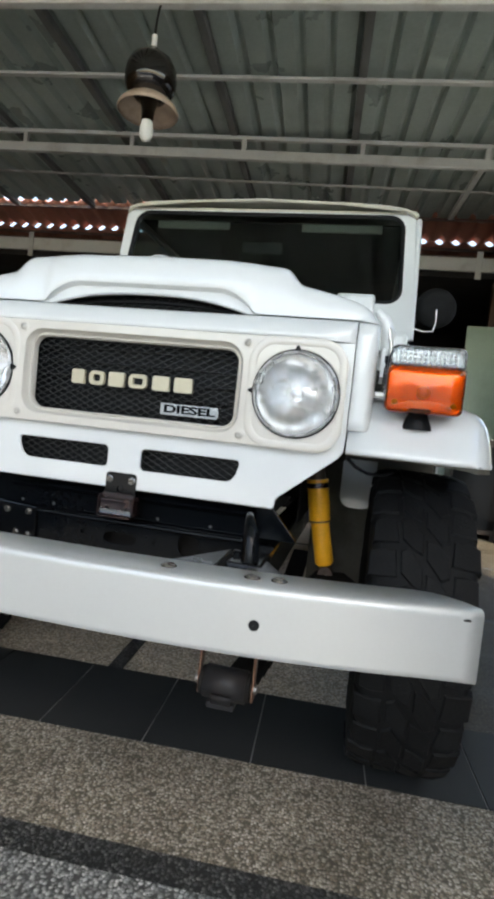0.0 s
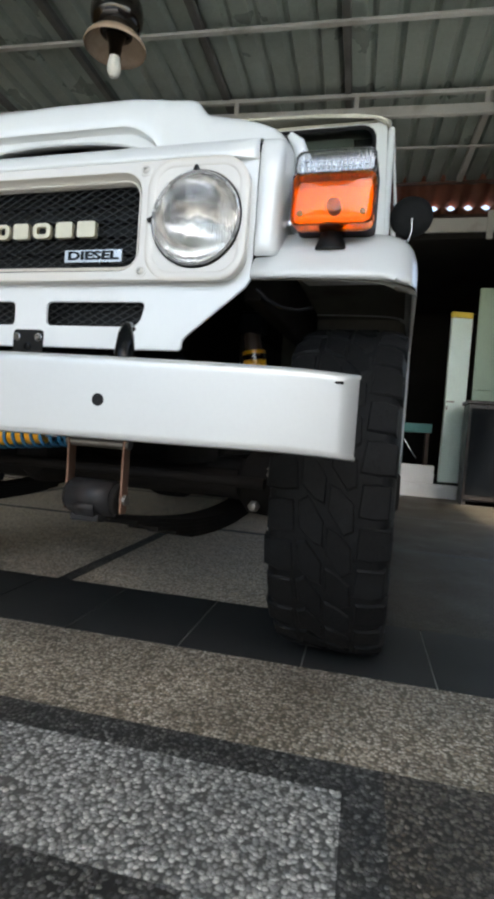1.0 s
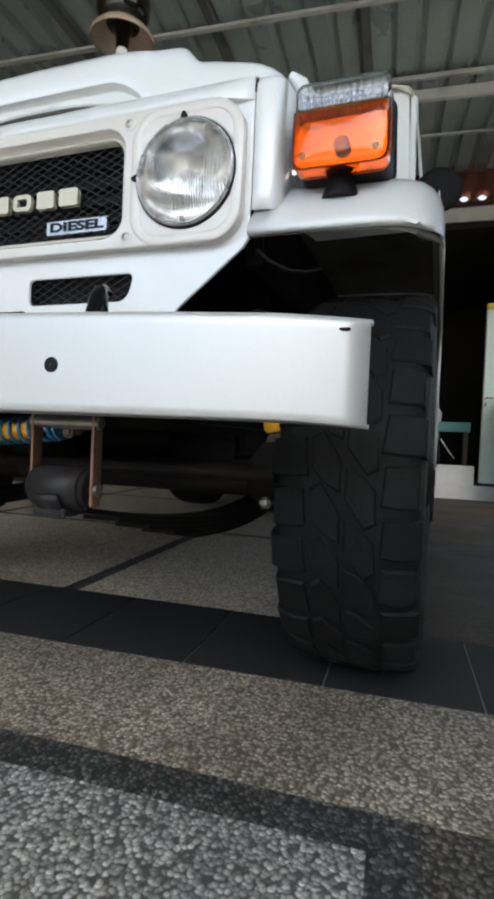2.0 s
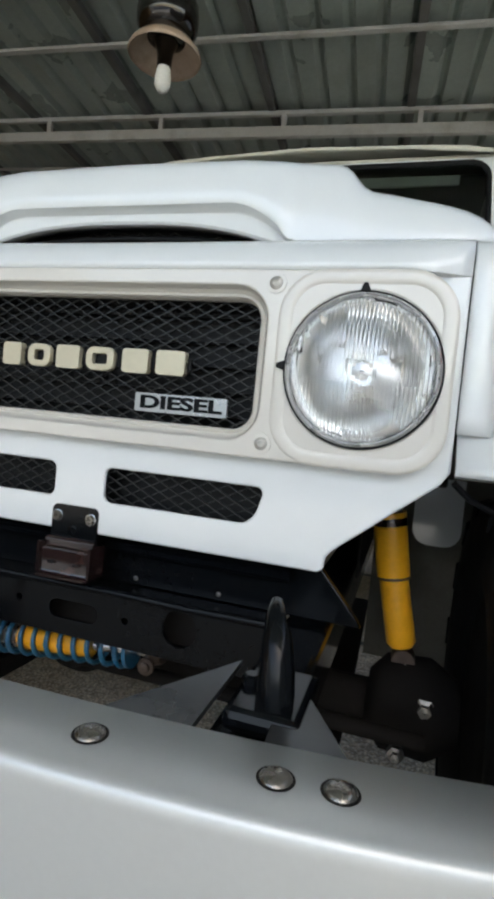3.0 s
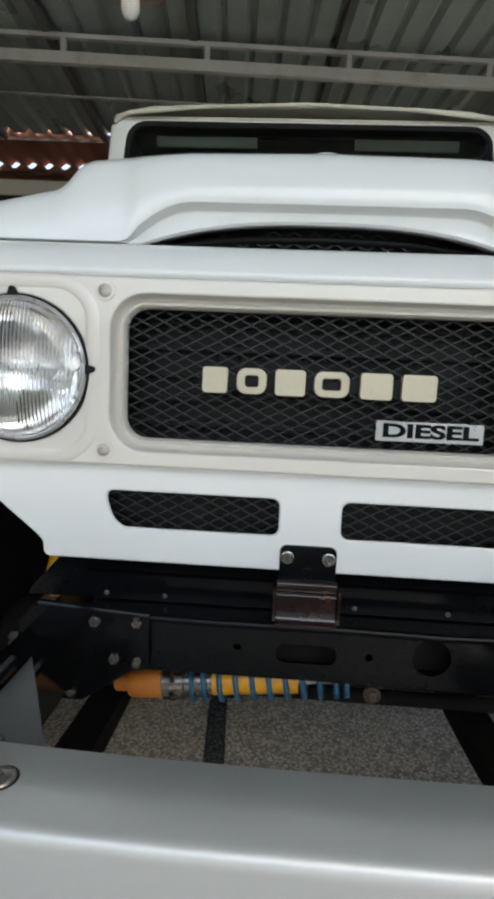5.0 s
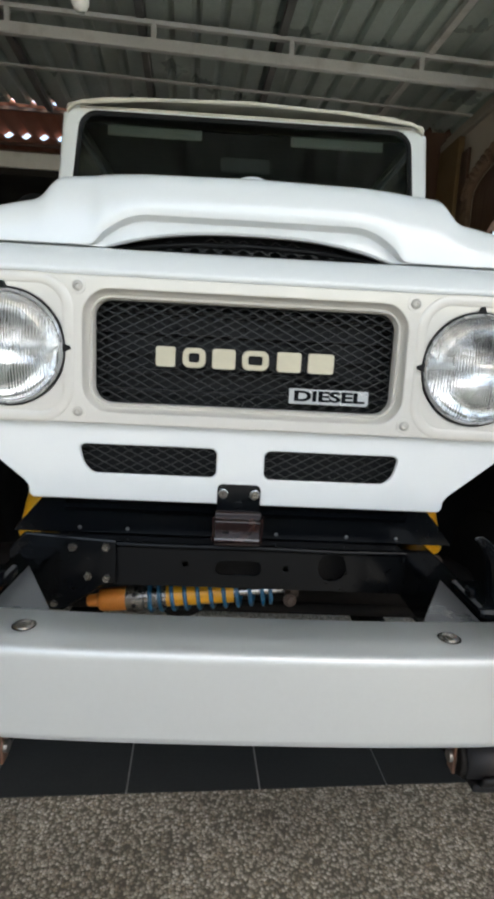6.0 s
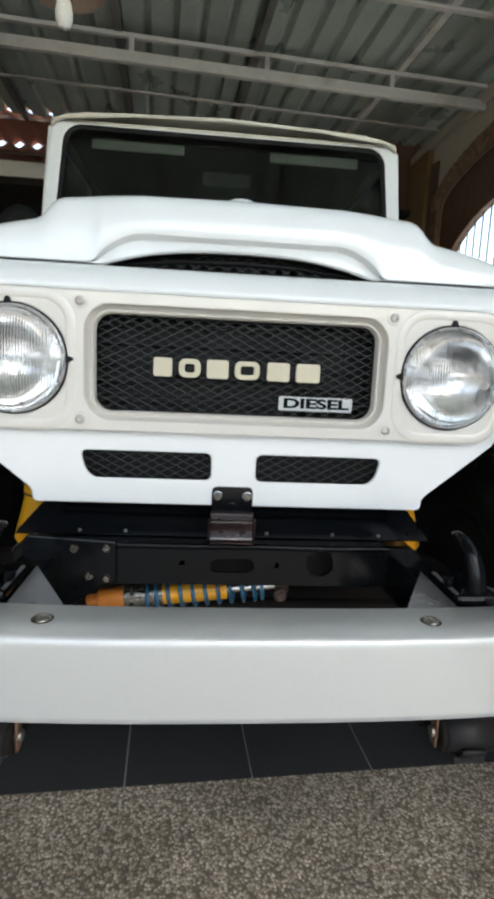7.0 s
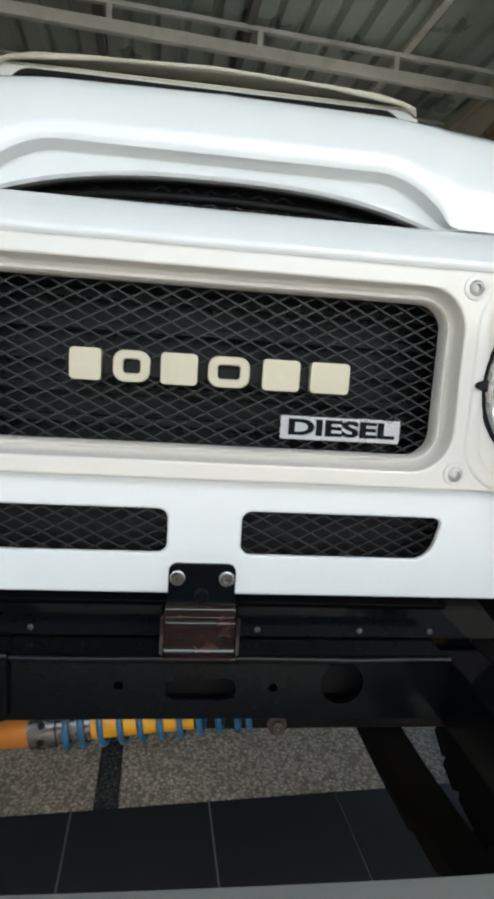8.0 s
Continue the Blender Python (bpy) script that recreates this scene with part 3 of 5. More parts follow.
def headlight(s):
    c = facing(s * HL_X, 0.0, HL_Z)
    h = part("headlight", lathe([(0.1012, -0.02), (0.1022, 0.002), (0.1014, 0.0045), (0.0995, 0.004), (0.0985, -0.02)], 56, c, caps=False), MATTE, car, "round sealed-beam headlight in black and chrome rings", smooth=50)
    part("trim_ring", lathe([(0.0993, -0.004), (0.0993, 0.005), (0.0982, 0.0090), (0.0960, 0.0105), (0.0937, 0.0085), (0.0932, -0.004)], 56, c, caps=False), SATIN, h, smooth=50)
    prof = [(0.0932 * math.sin(a), 0.004 + 0.022 * math.cos(a)) for a in [math.pi / 2 * i / 10 for i in range(10, 0, -1)]] + [(0.001, 0.026)]
    back = [(r, z - 0.004) for r, z in reversed(prof)]
    lens = part("lens", lathe(prof + back[:-1] + [prof[0]], 56, c, caps=False), LENS, h, "fluted glass lens", smooth=50)
    lens.visible_shadow = False
    part("reflector", lathe([(0.093, 0.0), (0.088, -0.016), (0.070, -0.034), (0.052, -0.05), (0.03, -0.06), (0.012, -0.064), (0.001, -0.065)], 48, c, caps=False), REFLECTOR, h, smooth=50)
    part("bulb_cap", lathe([(0.016, -0.062), (0.016, -0.02), (0.012, -0.012), (0.001, -0.010)], 24, c, caps=False), SATIN, h, smooth=50)
    for ang in (92, 180 if s > 0 else 2):
        a = radians(ang)
        m = c @ Matrix.Rotation(a, 4, 'Z')
        bm = bmesh.new()
        vs = add_box(bm, 0.0985, 0.1110, -0.0075, 0.0075, -0.002, 0.009)
        for v in vs:
            if v.co.x > 0.105:
                v.co.y *= 0.35
            v.co = m @ v.co
        part("adjuster_tab", bm, MATTE, h, bevel=0.0015)
    return h


for s in (-1, 1):
    headlight(s)

# latch bracket below the grille
brk = part("latch_bracket", plate(rounded(-0.041, 0.041, 0.664, 0.740, 0.010, 5), 0.012, 0.019), BLACK, car, "glossy brown-black bracket with two bolts", bevel=0.002)
part("bracket_step", sheet([[(x, y, z) for x in (-0.043, -0.041, 0.041, 0.043)] for y, z in ((0.013, 0.690), (0.006, 0.689), (0.003, 0.686), (0.002, 0.676), (-0.003, 0.6745), (-0.005, 0.672), (-0.005, 0.640), (-0.007, 0.636), (-0.0165, 0.6335), (-0.018, 0.6315), (-0.016, 0.630), (0.05, 0.629))]), BROWNB, brk, "brown enamelled lower step", smooth=30, solid=0.004, bevel=0.001)
for s in (-1, 1):
    part("bracket_side", plate(rounded(*sorted((s * 0.0435, s * 0.0475)), 0.634, 0.682, 0.001, 2), -0.010, 0.03), BROWNB, brk)
    washer = part("bracket_washer", lathe([(0.0096, 0), (0.0094, 0.0016), (0.0082, 0.0020), (0.0072, 0.0012)], 24, facing(s * 0.0300, 0.012, 0.722), caps=False), BADGE, brk, smooth=40)
    part("bolt", lathe([(0.0074, 0), (0.0074, 0.005), (0.0062, 0.0065), (0.0038, 0.0065), (0.0034, 0.004), (0.001, 0.004)], 12, facing(s * 0.0300, 0.012, 0.722), caps=False), DULLS, washer, smooth=30)
    part("bracket_slot", box(s * 0.022 - 0.006, s * 0.022 + 0.006, -0.0085, -0.0065, 0.650, 0.655), MATTE, brk, bevel=0.0008)
part("latch_slot", lathe([(0.0095, -0.001), (0.0090, 0.0025), (0.0070, 0.0030), (0.0060, -0.002), (0.001, -0.003)], 18, facing(0, 0.012, 0.700), caps=False), BLACK, brk, smooth=40)

brk.matrix_basis = pose(0, 0.008, 0)


def side_panel(s):
    path = [(0.5428, 0.050), (0.5428, 0.026), (0.545, 0.023), (0.560, 0.023), (0.574, 0.0245), (0.584, 0.030), (0.590, 0.041), (0.593, 0.060), (0.5945, 0.10), (0.596, 0.20), (0.60, 0.6), (0.615, 1.12)]
    p = part("cowl_side", sheet([[(s * x, y + dy * max(0.0, 1 - (y - 0.02) / 0.5), max(z, 0.905 + min(0.09, 1.05 * max(0.0, y - 0.035)))) for x, y in path] for z, dy in ((0.900, 0), (0.93, 0), (1.05, 0), (1.115, 0), (1.132, 0.003), (1.145, 0.010), (1.153, 0.019), (1.157, 0.030))]), WHITE, car, "white bonnet side panel", smooth=60, solid=0.006)
    # over-centre hood catch
    part("hood_catch", tube([(s * 0.600, 0.135, 1.06), (s * 0.612, 0.13, 1.11), (s * 0.612, 0.125, 1.15), (s * 0.600, 0.12, 1.180), (s * 0.580, 0.118, 1.200)], [0.010, 0.014, 0.017, 0.015, 0.008], 12), WHITE, p, "white over-centre bonnet catch", smooth=60)
    part("catch_plate", plate([(0.10, 1.04), (0.165, 1.03), (0.170, 1.085), (0.135, 1.120), (0.105, 1.105)], -0.004, 0.004), WHITE, p, "white catch plate").matrix_basis = Matrix(((0, s, 0, s * 0.606), (1, 0, 0, 0), (0, 0, 1, 0), (0, 0, 0, 1)))
    part("catch_bolt", lathe([(0.013, 0), (0.013, 0.010), (0.008, 0.014), (0.001, 0.014)], 6, pose(s * 0.610, 0.13, 1.088, 0, 90 * s, 0)), MATTE, p)
    part("catch_rod", tube([(s * 0.618, 0.118, 1.000), (s * 0.622, 0.116, 1.05), (s * 0.622, 0.113, 1.12), (s * 0.612, 0.112, 1.16)], 0.0045, 8), CHROME, p, "bright catch rod", smooth=60)
    part("catch_spring", tube([(s * (0.620 + 0.010 * math.cos(k * 0.9)), 0.117 + 0.010 * math.sin(k * 0.9), 1.008 + 0.0012 * k) for k in range(48)], 0.0022, 6), STEEL, p, "steel catch spring", smooth=60)
    part("catch_foot", box(*sorted((s * 0.594, s * 0.640)), 0.095, 0.145, 0.992, 1.006), CHROME, p, bevel=0.003)


def fender(s):
    ys = ((0.008, 0.850), (0.000, 0.854), (-0.001, 0.861), (0.002, 0.868), (0.010, 0.878), (0.030, 0.901), (0.060, 0.933), (0.085, 0.958), (0.108, 0.976), (0.135, 0.987), (0.18, 0.993), (0.35, 0.996), (0.6, 0.996), (0.85, 0.985), (0.95, 0.96), (1.02, 0.90), (1.07, 0.79), (1.10, 0.64), (1.11, 0.56))
    cols = ((0.545, 0.0), (0.62, 0.0), (0.70, 0.001), (0.77, 0.003), (0.81, 0.006), (0.836, 0.012), (0.853, 0.022), (0.865, 0.036), (0.872, 0.054), (0.876, 0.075), (0.877, 0.100), (0.8775, 0.148))
    rows = []

    def fit_x(drop):
        """The half-width at which the wing has dropped so far below its crown."""
        for (xa, da), (xb_, db) in zip(cols, cols[1:]):
            if da <= drop <= db and db > da:
                return xa + (xb_ - xa) * (drop - da) / (db - da)
        return 0.8775 if drop > 0.1 else 0.70

    for k, (y, top) in enumerate(ys):
        row = []
        for x, d in cols:
            push = 0.050 * max(0.0, (x - 0.74) / 0.136) ** 2.6 * max(0.0, 1 - max(0.0, y) / 0.30)
            z = max(top - d, 0.850 if y < 0.98 else top - d)
            back = 0.0 if y < 0.98 else d * 0.5
            if y < 0.98 and top - d < 0.850:
                x += 0.85 * (min(x, fit_x(top - 0.850)) - x)
            row.append((s * x, y + push - back, z))
        rows.append(row)
    f = part("front_fender", sheet(rows), WHITE, car, "white boxy front wing with rounded lip", smooth=60, solid=0.010)
    part("wing_liner", sheet([[(x, y + (0.012 if y < 0.9 else -0.016), z - 0.0125) for x, y, z in row[:-1]] for row in rows[2:]]), LINER, f, "dusty undersealed inner wing", smooth=60)
    part("wing_apron", box(min(s * 0.505, s * 0.545), max(s * 0.505, s * 0.545), 0.10, 1.08, 0.83, 1.135), DARK, f, bevel=0.004)
    part("arch_panel", box(*sorted((s * 0.410, s * 0.416)), 0.40, 0.879, 0.607, 0.83), DARK, f)
    part("toe_board", plate(rounded(*sorted((s * 0.519, s * 0.647)), 0.612, 0.800, (0.045, 0.045, 0.004, 0.004)), 0.866, 0.878), WHITE, f, "white body panel behind the wheel", bevel=0.003)
    part("wing_cable", tube([(s * 0.548, 0.050, 0.842), (s * 0.570, 0.058, 0.822), (s * 0.600, 0.072, 0.808), (s * 0.632, 0.090, 0.806), (s * 0.660, 0.105, 0.816)], 0.0042, 8), MATTE, f, "thin black cable under the wing", smooth=60)
    part("well_back", box(*sorted((s * 0.42, s * 0.852)), 0.880, 0.892, 0.27, 0.96), LINER, f, "dusty undersealed wheel-well panel")


def dome_lens(x0, x1, z0, z1, y, bulge):
    """A softly domed lens front over a rounded rectangle."""
    rings = []
    for f in (1.0, 0.97, 0.92, 0.84, 0.7, 0.5, 0.25, 0.02):
        d = (1 - f) * 0.5
        w, h = (x1 - x0) * d, (z1 - z0) * d
        rings.append([(x, y - bulge * (1 - f ** 3.2) ** 0.6, z) for x, z in rounded(x0 + w, x1 - w, z0 + h, z1 - h, 0.015 * f + 0.0002)])
    bm = sheet([r + r[:1] for r in rings])
    bmesh.ops.remove_doubles(bm, verts=bm.verts, dist=0.00002)
    bmesh.ops.holes_fill(bm, edges=[e for e in bm.edges if e.is_boundary and abs(e.verts[0].co.x - (x0 + x1) / 2) < 0.01 and abs(e.verts[0].co.z - (z0 + z1) / 2) < 0.01])
    return bm


def turn_signal(s):
    x0, x1 = (0.619, 0.783) if s > 0 else (-0.783, -0.619)
    xm = (x0 + x1) / 2
    t = part("turn_signal", plate(rounded(x0, x1, 0.960, 1.106, 0.020), 0.050, 0.112), MATTE, car, "amber and clear front indicator on a black rubber stem", bevel=0.006)
    part("inner_reflector", plate(rounded(x0 + 0.004, x1 - 0.004, 0.964, 1.058, 0.012), 0.044, 0.049), CHROME, t)
    # chrome strips added to imitate the bulb's bright refracted columns
    for q in (x0 + 0.052, x1 - 0.034):
        part("reflector_rib", plate(rounded(q - 0.007, q + 0.007, 0.968, 1.040, 0.004), 0.037, 0.0438), CHROME, t, bevel=0.002)
    part("indicator_bulb", lathe([(0.010, 0.0), (0.014, 0.006), (0.0145, 0.011), (0.011, 0.017), (0.004, 0.020), (0.0005, 0.0203)], 20, facing(xm, 0.044, 1.006), caps=False), BULBM, t, smooth=60)
    a = part("amber_lens", dome_lens(x0 - 0.001, x1 + 0.001, 0.958, 1.061, 0.0135, 0.014), AMBER, t, "orange plastic lens", smooth=50, solid=0.004)
    a.visible_shadow = False
    sd = part("amber_side", plate(rounded(x0 - 0.001, x1 + 0.001, 0.958, 1.061, (0.020, 0.020, 0.004, 0.004)), 0.0138, 0.050, [rounded(x0 + 0.004, x1 - 0.004, 0.963, 1.057, (0.016, 0.016, 0.003, 0.003))]), AMBER, a, bevel=0.001)
    sd.visible_shadow = False
    c = part("clear_lens", dome_lens(x0 + 0.001, x1 - 0.001, 1.063, 1.108, 0.017, 0.010), CLEAR, t, "clear ribbed lens", smooth=50, solid=0.004)
    part("clear_reflector", plate(rounded(x0 + 0.006, x1 - 0.006, 1.066, 1.103, 0.010), 0.046, 0.0495), SATIN, t)
    c.visible_shadow = False
    cs = part("clear_side", plate(rounded(x0 + 0.001, x1 - 0.001, 1.063, 1.108, (0.004, 0.004, 0.020, 0.020)), 0.0173, 0.050, [rounded(x0 + 0.006, x1 - 0.006, 1.067, 1.103, (0.003, 0.003, 0.016, 0.016))]), CLEAR, c, bevel=0.001)
    cs.visible_shadow = False
    for i in range(13):
        xr = x0 + 0.018 + i * (x1 - x0 - 0.036) / 12
        part("lens_rib", box(xr - 0.0022, xr + 0.0022, 0.036, 0.0455, 1.069, 1.101), BADGE, c, bevel=0.001)
    for i in range(3):
        part("cross_rib", box(x0 + 0.014, x1 - 0.014, 0.034, 0.0362, 1.074 + 0.010 * i, 1.0765 + 0.010 * i), BADGE, c)
    for q in (x0 + 0.020, x1 - 0.020):
        part("lens_screw", lathe([(0.006, 0), (0.006, 0.004), (0.001, 0.005)], 12, facing(q, 0.010, 0.980), caps=False), STEEL, t, smooth=30)
    part("stem", lathe([(0.034, 0.0), (0.0335, 0.006), (0.029, 0.018), (0.024, 0.031), (0.022, 0.037), (0.032, 0.043), (0.036, 0.048)], 28, pose(xm - s * 0.004, 0.066, 0.922)), MATTE, t, "black rubber stem", smooth=40)


for s in (-1, 1):
    side_panel(s)
    fender(s)
    turn_signal(s)


# bumper
def bumper_front(x):
    return -0.385 + 0.094 * (abs(x) / 0.807) ** 2.7


def build_bumper():
    xs = [-0.808 + 1.616 * i / 60 for i in range(61)]
    rows = []
    for x in xs:
        e = max(0.0, (abs(x) - 0.70) / 0.112)
        y = bumper_front(x)
        w = 0.090 - 0.072 * e ** 2
        drop = 0.005 * e ** 1.5
        rows.append([(x, y + dy, z - drop) for dy, z in ((w, 0.510), (0.010, 0.509), (0.003, 0.511), (0.0, 0.517), (0.0, 0.521), (0.0, 0.56), (0.0, 0.616), (0.0, 0.6205), (0.0010, 0.6260), (0.0035, 0.6300), (0.0078, 0.6321), (0.011, 0.6325), (0.018, 0.6327), (w, 0.633))])
    return sheet(rows)


bumper = part("front_bumper", build_bumper(), SILVER, car, "silver-painted steel channel bumper", smooth=40, solid=0.005)
for x in (-0.467, -0.420, -0.270, 0.270, 0.420, 0.467):
    part("bolt_seat", lathe([(0.0150, 0.0), (0.0148, 0.0012), (0.0125, 0.0014)], 24, pose(x, bumper_front(x) + 0.048, 0.632), caps=False), DARK, bumper, smooth=50)
    part("bumper_bolt", lathe([(0.0130, 0), (0.0125, 0.002), (0.0095, 0.0048), (0.005, 0.0058), (0.001, 0.006)], 24, pose(x, bumper_front(x) + 0.048, 0.632), caps=False), DULLS, bumper, "domed steel bolt", smooth=50)
for x in (-0.439, 0.439):
    part("jack_hole", lathe([(0.0095, -0.001), (0.0092, 0.0010), (0.0005, 0.0011)], 24, facing(x, bumper_front(x), 0.567), caps=False), MATTE, bumper, smooth=40)
for x in (-0.776, 0.776):
    part("paint_chip", box(x - 0.011, x + 0.011, bumper_front(x) - 0.0006, bumper_front(x) + 0.004, 0.612, 0.6165), DARK, bumper, bevel=0.002)

# chassis
for s in (-1, 1):
    a, b = sorted((s * 0.335, s * 0.405))
    part("frame_rail", box(a, b, -0.27, 3.2, 0.515, 0.605), BLACK, car, "black painted chassis rail", bevel=0.008)
    flat_up = Matrix(((1, 0, 0, 0), (0, 0, 1, 0), (0, -1, 0, 0.630), (0, 0, 0, 1)))
    g = part("bumper_gusset", plate([(s * 0.252, -0.288), (s * 0.336, -0.288), (s * 0.336, -0.135)], 0.0, 0.006), GUSSET, car, "grey triangular bumper bracket")
    g.matrix_basis = flat_up
    g2 = part("outer_gusset", plate([(s * 0.400, -0.288), (s * 0.478, -0.288), (s * 0.392, -0.130)], 0.0, 0.006), GUSSET, g)
    hk = part("tow_hook", tube([(s * 0.393, -0.222, 0.615), (s * 0.393, -0.218, 0.640), (s * 0.391, -0.213, 0.665), (s * 0.387, -0.205, 0.690), (s * 0.381, -0.193, 0.707), (s * 0.377, -0.177, 0.714), (s * 0.377, -0.162, 0.710)],
                               [0.018, 0.0185, 0.0175, 0.0145, 0.010, 0.007, 0.005], 14), BLACK, car, "black forged tow hook", smooth=60)
    part("hook_foot", box(*sorted((s * 0.350, s * 0.424)), -0.248, -0.135, 0.612, 0.634), BLACK, hk, bevel=0.008)
    part("hook_bolt", lathe([(0.010, 0), (0.010, 0.008), (0.007, 0.010)], 6, pose(s * 0.362, -0.19, 0.634)), BLACK, hk)
    # shackle, spring and hanger
    sh = part("spring_shackle", box(*sorted((s * 0.327, s * 0.332)), -0.272, -0.250, 0.383, 0.515), ZINC, car, "worn plated spring shackle", bevel=0.004)
    part("shackle_plate", box(*sorted((s * 0.431, s * 0.436)), -0.272, -0.250, 0.383, 0.515), ZINC, sh, bevel=0.004)
    for z in (0.407, 0.500):
        part("shackle_pin", lathe([(0.008, -0.060), (0.009, -0.059), (0.009, 0.059), (0.008, 0.060)], 12, pose(s * 0.3815, -0.262, z, 0, 90, 0)), STEEL, sh, smooth=40)
    part("bushing", lathe([(0.024, -0.049), (0.026, -0.047), (0.026, 0.047), (0.024, 0.049)], 24, pose(s * 0.3815, -0.262, 0.407, 0, 90, 0)), DARK, sh, smooth=40)
    wrap = [(-0.262 + 0.030 * math.cos(a), 0.407 + 0.030 * math.sin(a)) for a in [radians(20 + 250 * i / 16) for i in range(17)]]
    part("spring_eye", sheet([[(s * 0.3815 + q, y, z) for y, z in wrap] for q in (-0.040, 0.040)]), EYEM, sh, "dark grey spring eye", smooth=60, solid=0.007)
    hook_ = [(-0.262 + 0.039 * math.cos(a), 0.405 + 0.039 * math.sin(a)) for a in [radians(190 + 130 * i / 10) for i in range(11)]]
    part("eye_wrap", sheet([[(s * 0.3815 + q, y, z) for y, z in hook_] for q in (-0.020, 0.018)]), EYEM, sh, smooth=60, solid=0.006)
    part("wrap_foot", box(*sorted((s * 0.352, s * 0.405)), -0.290, -0.238, 0.3685, 0.381), EYEM, sh, bevel=0.003)
    rows = []
    for i in range(15):
        f = i / 14
        y = -0.262 + f * 1.3
        z = 0.381 - 0.075 * math.sin(math.pi * f)
        rows.append((y, z))
    ls = None
    for k in range(5):
        n0, n1 = k, 14 - k
        bm = sheet([[(s * 0.3815 - 0.034, y, z - 0.009 * k) for y, z in rows[n0:n1 + 1]], [(s * 0.3815 + 0.034, y, z - 0.009 * k) for y, z in rows[n0:n1 + 1]]])
        if ls is None:
            ls = part("leaf_spring", bm, DARK, car, "dark leaf spring pack", solid=0.008)
        else:
            part("leaf", bm, DARK, ls, solid=0.008)
    # shock absorber
    top, mid, low = Vector((s * 0.465, 0.353, 0.755)), Vector((s * 0.485, 0.355, 0.632)), Vector((s * 0.511, 0.345, 0.515))
    sk = part("shock_absorber", tube([top, mid], 0.0315, 20), YELLOW, car, "yellow telescopic shock absorber", smooth=40)
    part("shock_band", tube([mid + (top - mid) * 0.03, mid + (top - mid) * -0.01], 0.0322, 20), RUST, sk, smooth=40)
    part("shock_label", tube([mid + (top - mid) * 0.80, mid + (top - mid) * 0.92], 0.0319, 20), BROWNB, sk, "dark label round the shock", smooth=40)
    part("lower_tube", tube([mid, low - Vector((0, 0, 0.0)), low + (low - mid) * 0.08], [0.0275, 0.0275, 0.02], 20), YELLOW, sk, smooth=40)
    part("lower_eye", lathe([(0.020, -0.02), (0.022, -0.018), (0.022, 0.018), (0.020, 0.02)], 18, Matrix.Translation(low + (low - mid) * 0.26) @ pose(0, 0, 0, 90, 0, 0)), RUST, sk, smooth=40)
    part("upper_rod", tube([top, Vector((s * 0.455, 0.353, 0.81))], [0.024, 0.022], 16), RUST, sk, "rusty brown upper mount", smooth=40)
    part("shock_mount", box(*sorted((s * 0.42, s * 0.49)), 0.33, 0.38, 0.80, 0.86), BLACK, sk, bevel=0.006)

xm = part("crossmember", plate(rounded(-0.335, 0.335, 0.530, 0.612, 0.008), 0.028, 0.036, [rounded(-0.039, 0.051, 0.556, 0.586, 0.0148), circle(0.190, 0.579, 0.0285, 32), circle(-0.097, 0.576, 0.006, 14), circle(0.099, 0.573, 0.006, 14)]), BLACK, car, "black front chassis crossmember with oval holes", bevel=0.003)
part("top_bend", tube([(-0.333 + 0.0666 * k, 0.0285 + 0.0006 * math.sin(k * 2.1), 0.6125 + 0.0008 * math.sin(k * 1.4)) for k in range(11)], 0.0065, 12), BLACK, xm, smooth=60)
part("top_flange", box(-0.335, 0.335, 0.036, 0.14, 0.604, 0.612), BLACK, xm, bevel=0.003)
part("channel_back", box(-0.335, 0.335, 0.075, 0.083, 0.535, 0.604), DARK, xm)
part("channel_floor", box(-0.335, 0.335, 0.0365, 0.083, 0.5305, 0.5345), BLACK, xm)
part("radiator_support", plate([(-0.448, 0.6125), (0.448, 0.6125), (0.440, 0.626), (0.376, 0.699), (0.36, 0.712), (-0.36, 0.712), (-0.376, 0.699), (-0.440, 0.626)], 0.085, 0.10), BLACK, xm, bevel=0.004)
part("support_fold", sheet([[(x, y, z) for x in (-0.34, -0.2, 0.2, 0.34)] for y, z in ((0.086, 0.690), (0.070, 0.682), (0.064, 0.672), (0.070, 0.664), (0.086, 0.660))]), BLACK, xm, smooth=60)
pl = part("steering_plate", plate([(-0.43, 0.478), (-0.330, 0.478), (-0.255, 0.530), (-0.228, 0.536), (-0.228, 0.624), (-0.40, 0.634), (-0.43, 0.60)], 0.016, 0.027), BLACK, car, "black bolted steering-box plate", bevel=0.004)
for x, z in ((-0.310, 0.608), (-0.247, 0.610), (-0.351, 0.542), (-0.280, 0.551), (-0.246, 0.547), (-0.346, 0.494)):
    part("plate_bolt", lathe([(0.0085, 0), (0.0085, 0.005), (0.006, 0.008), (0.001, 0.008)], 6, facing(x, 0.016, z), caps=False), DULLS, pl, smooth=30)
for x in (-0.315, -0.22, 0.082, 0.227, 0.330):
    part("rivet", lathe([(0.0040, 0), (0.0035, 0.0018), (0.001, 0.0026)], 12, facing(x, 0.085, 0.624), caps=False), GREYP, xm, smooth=40)

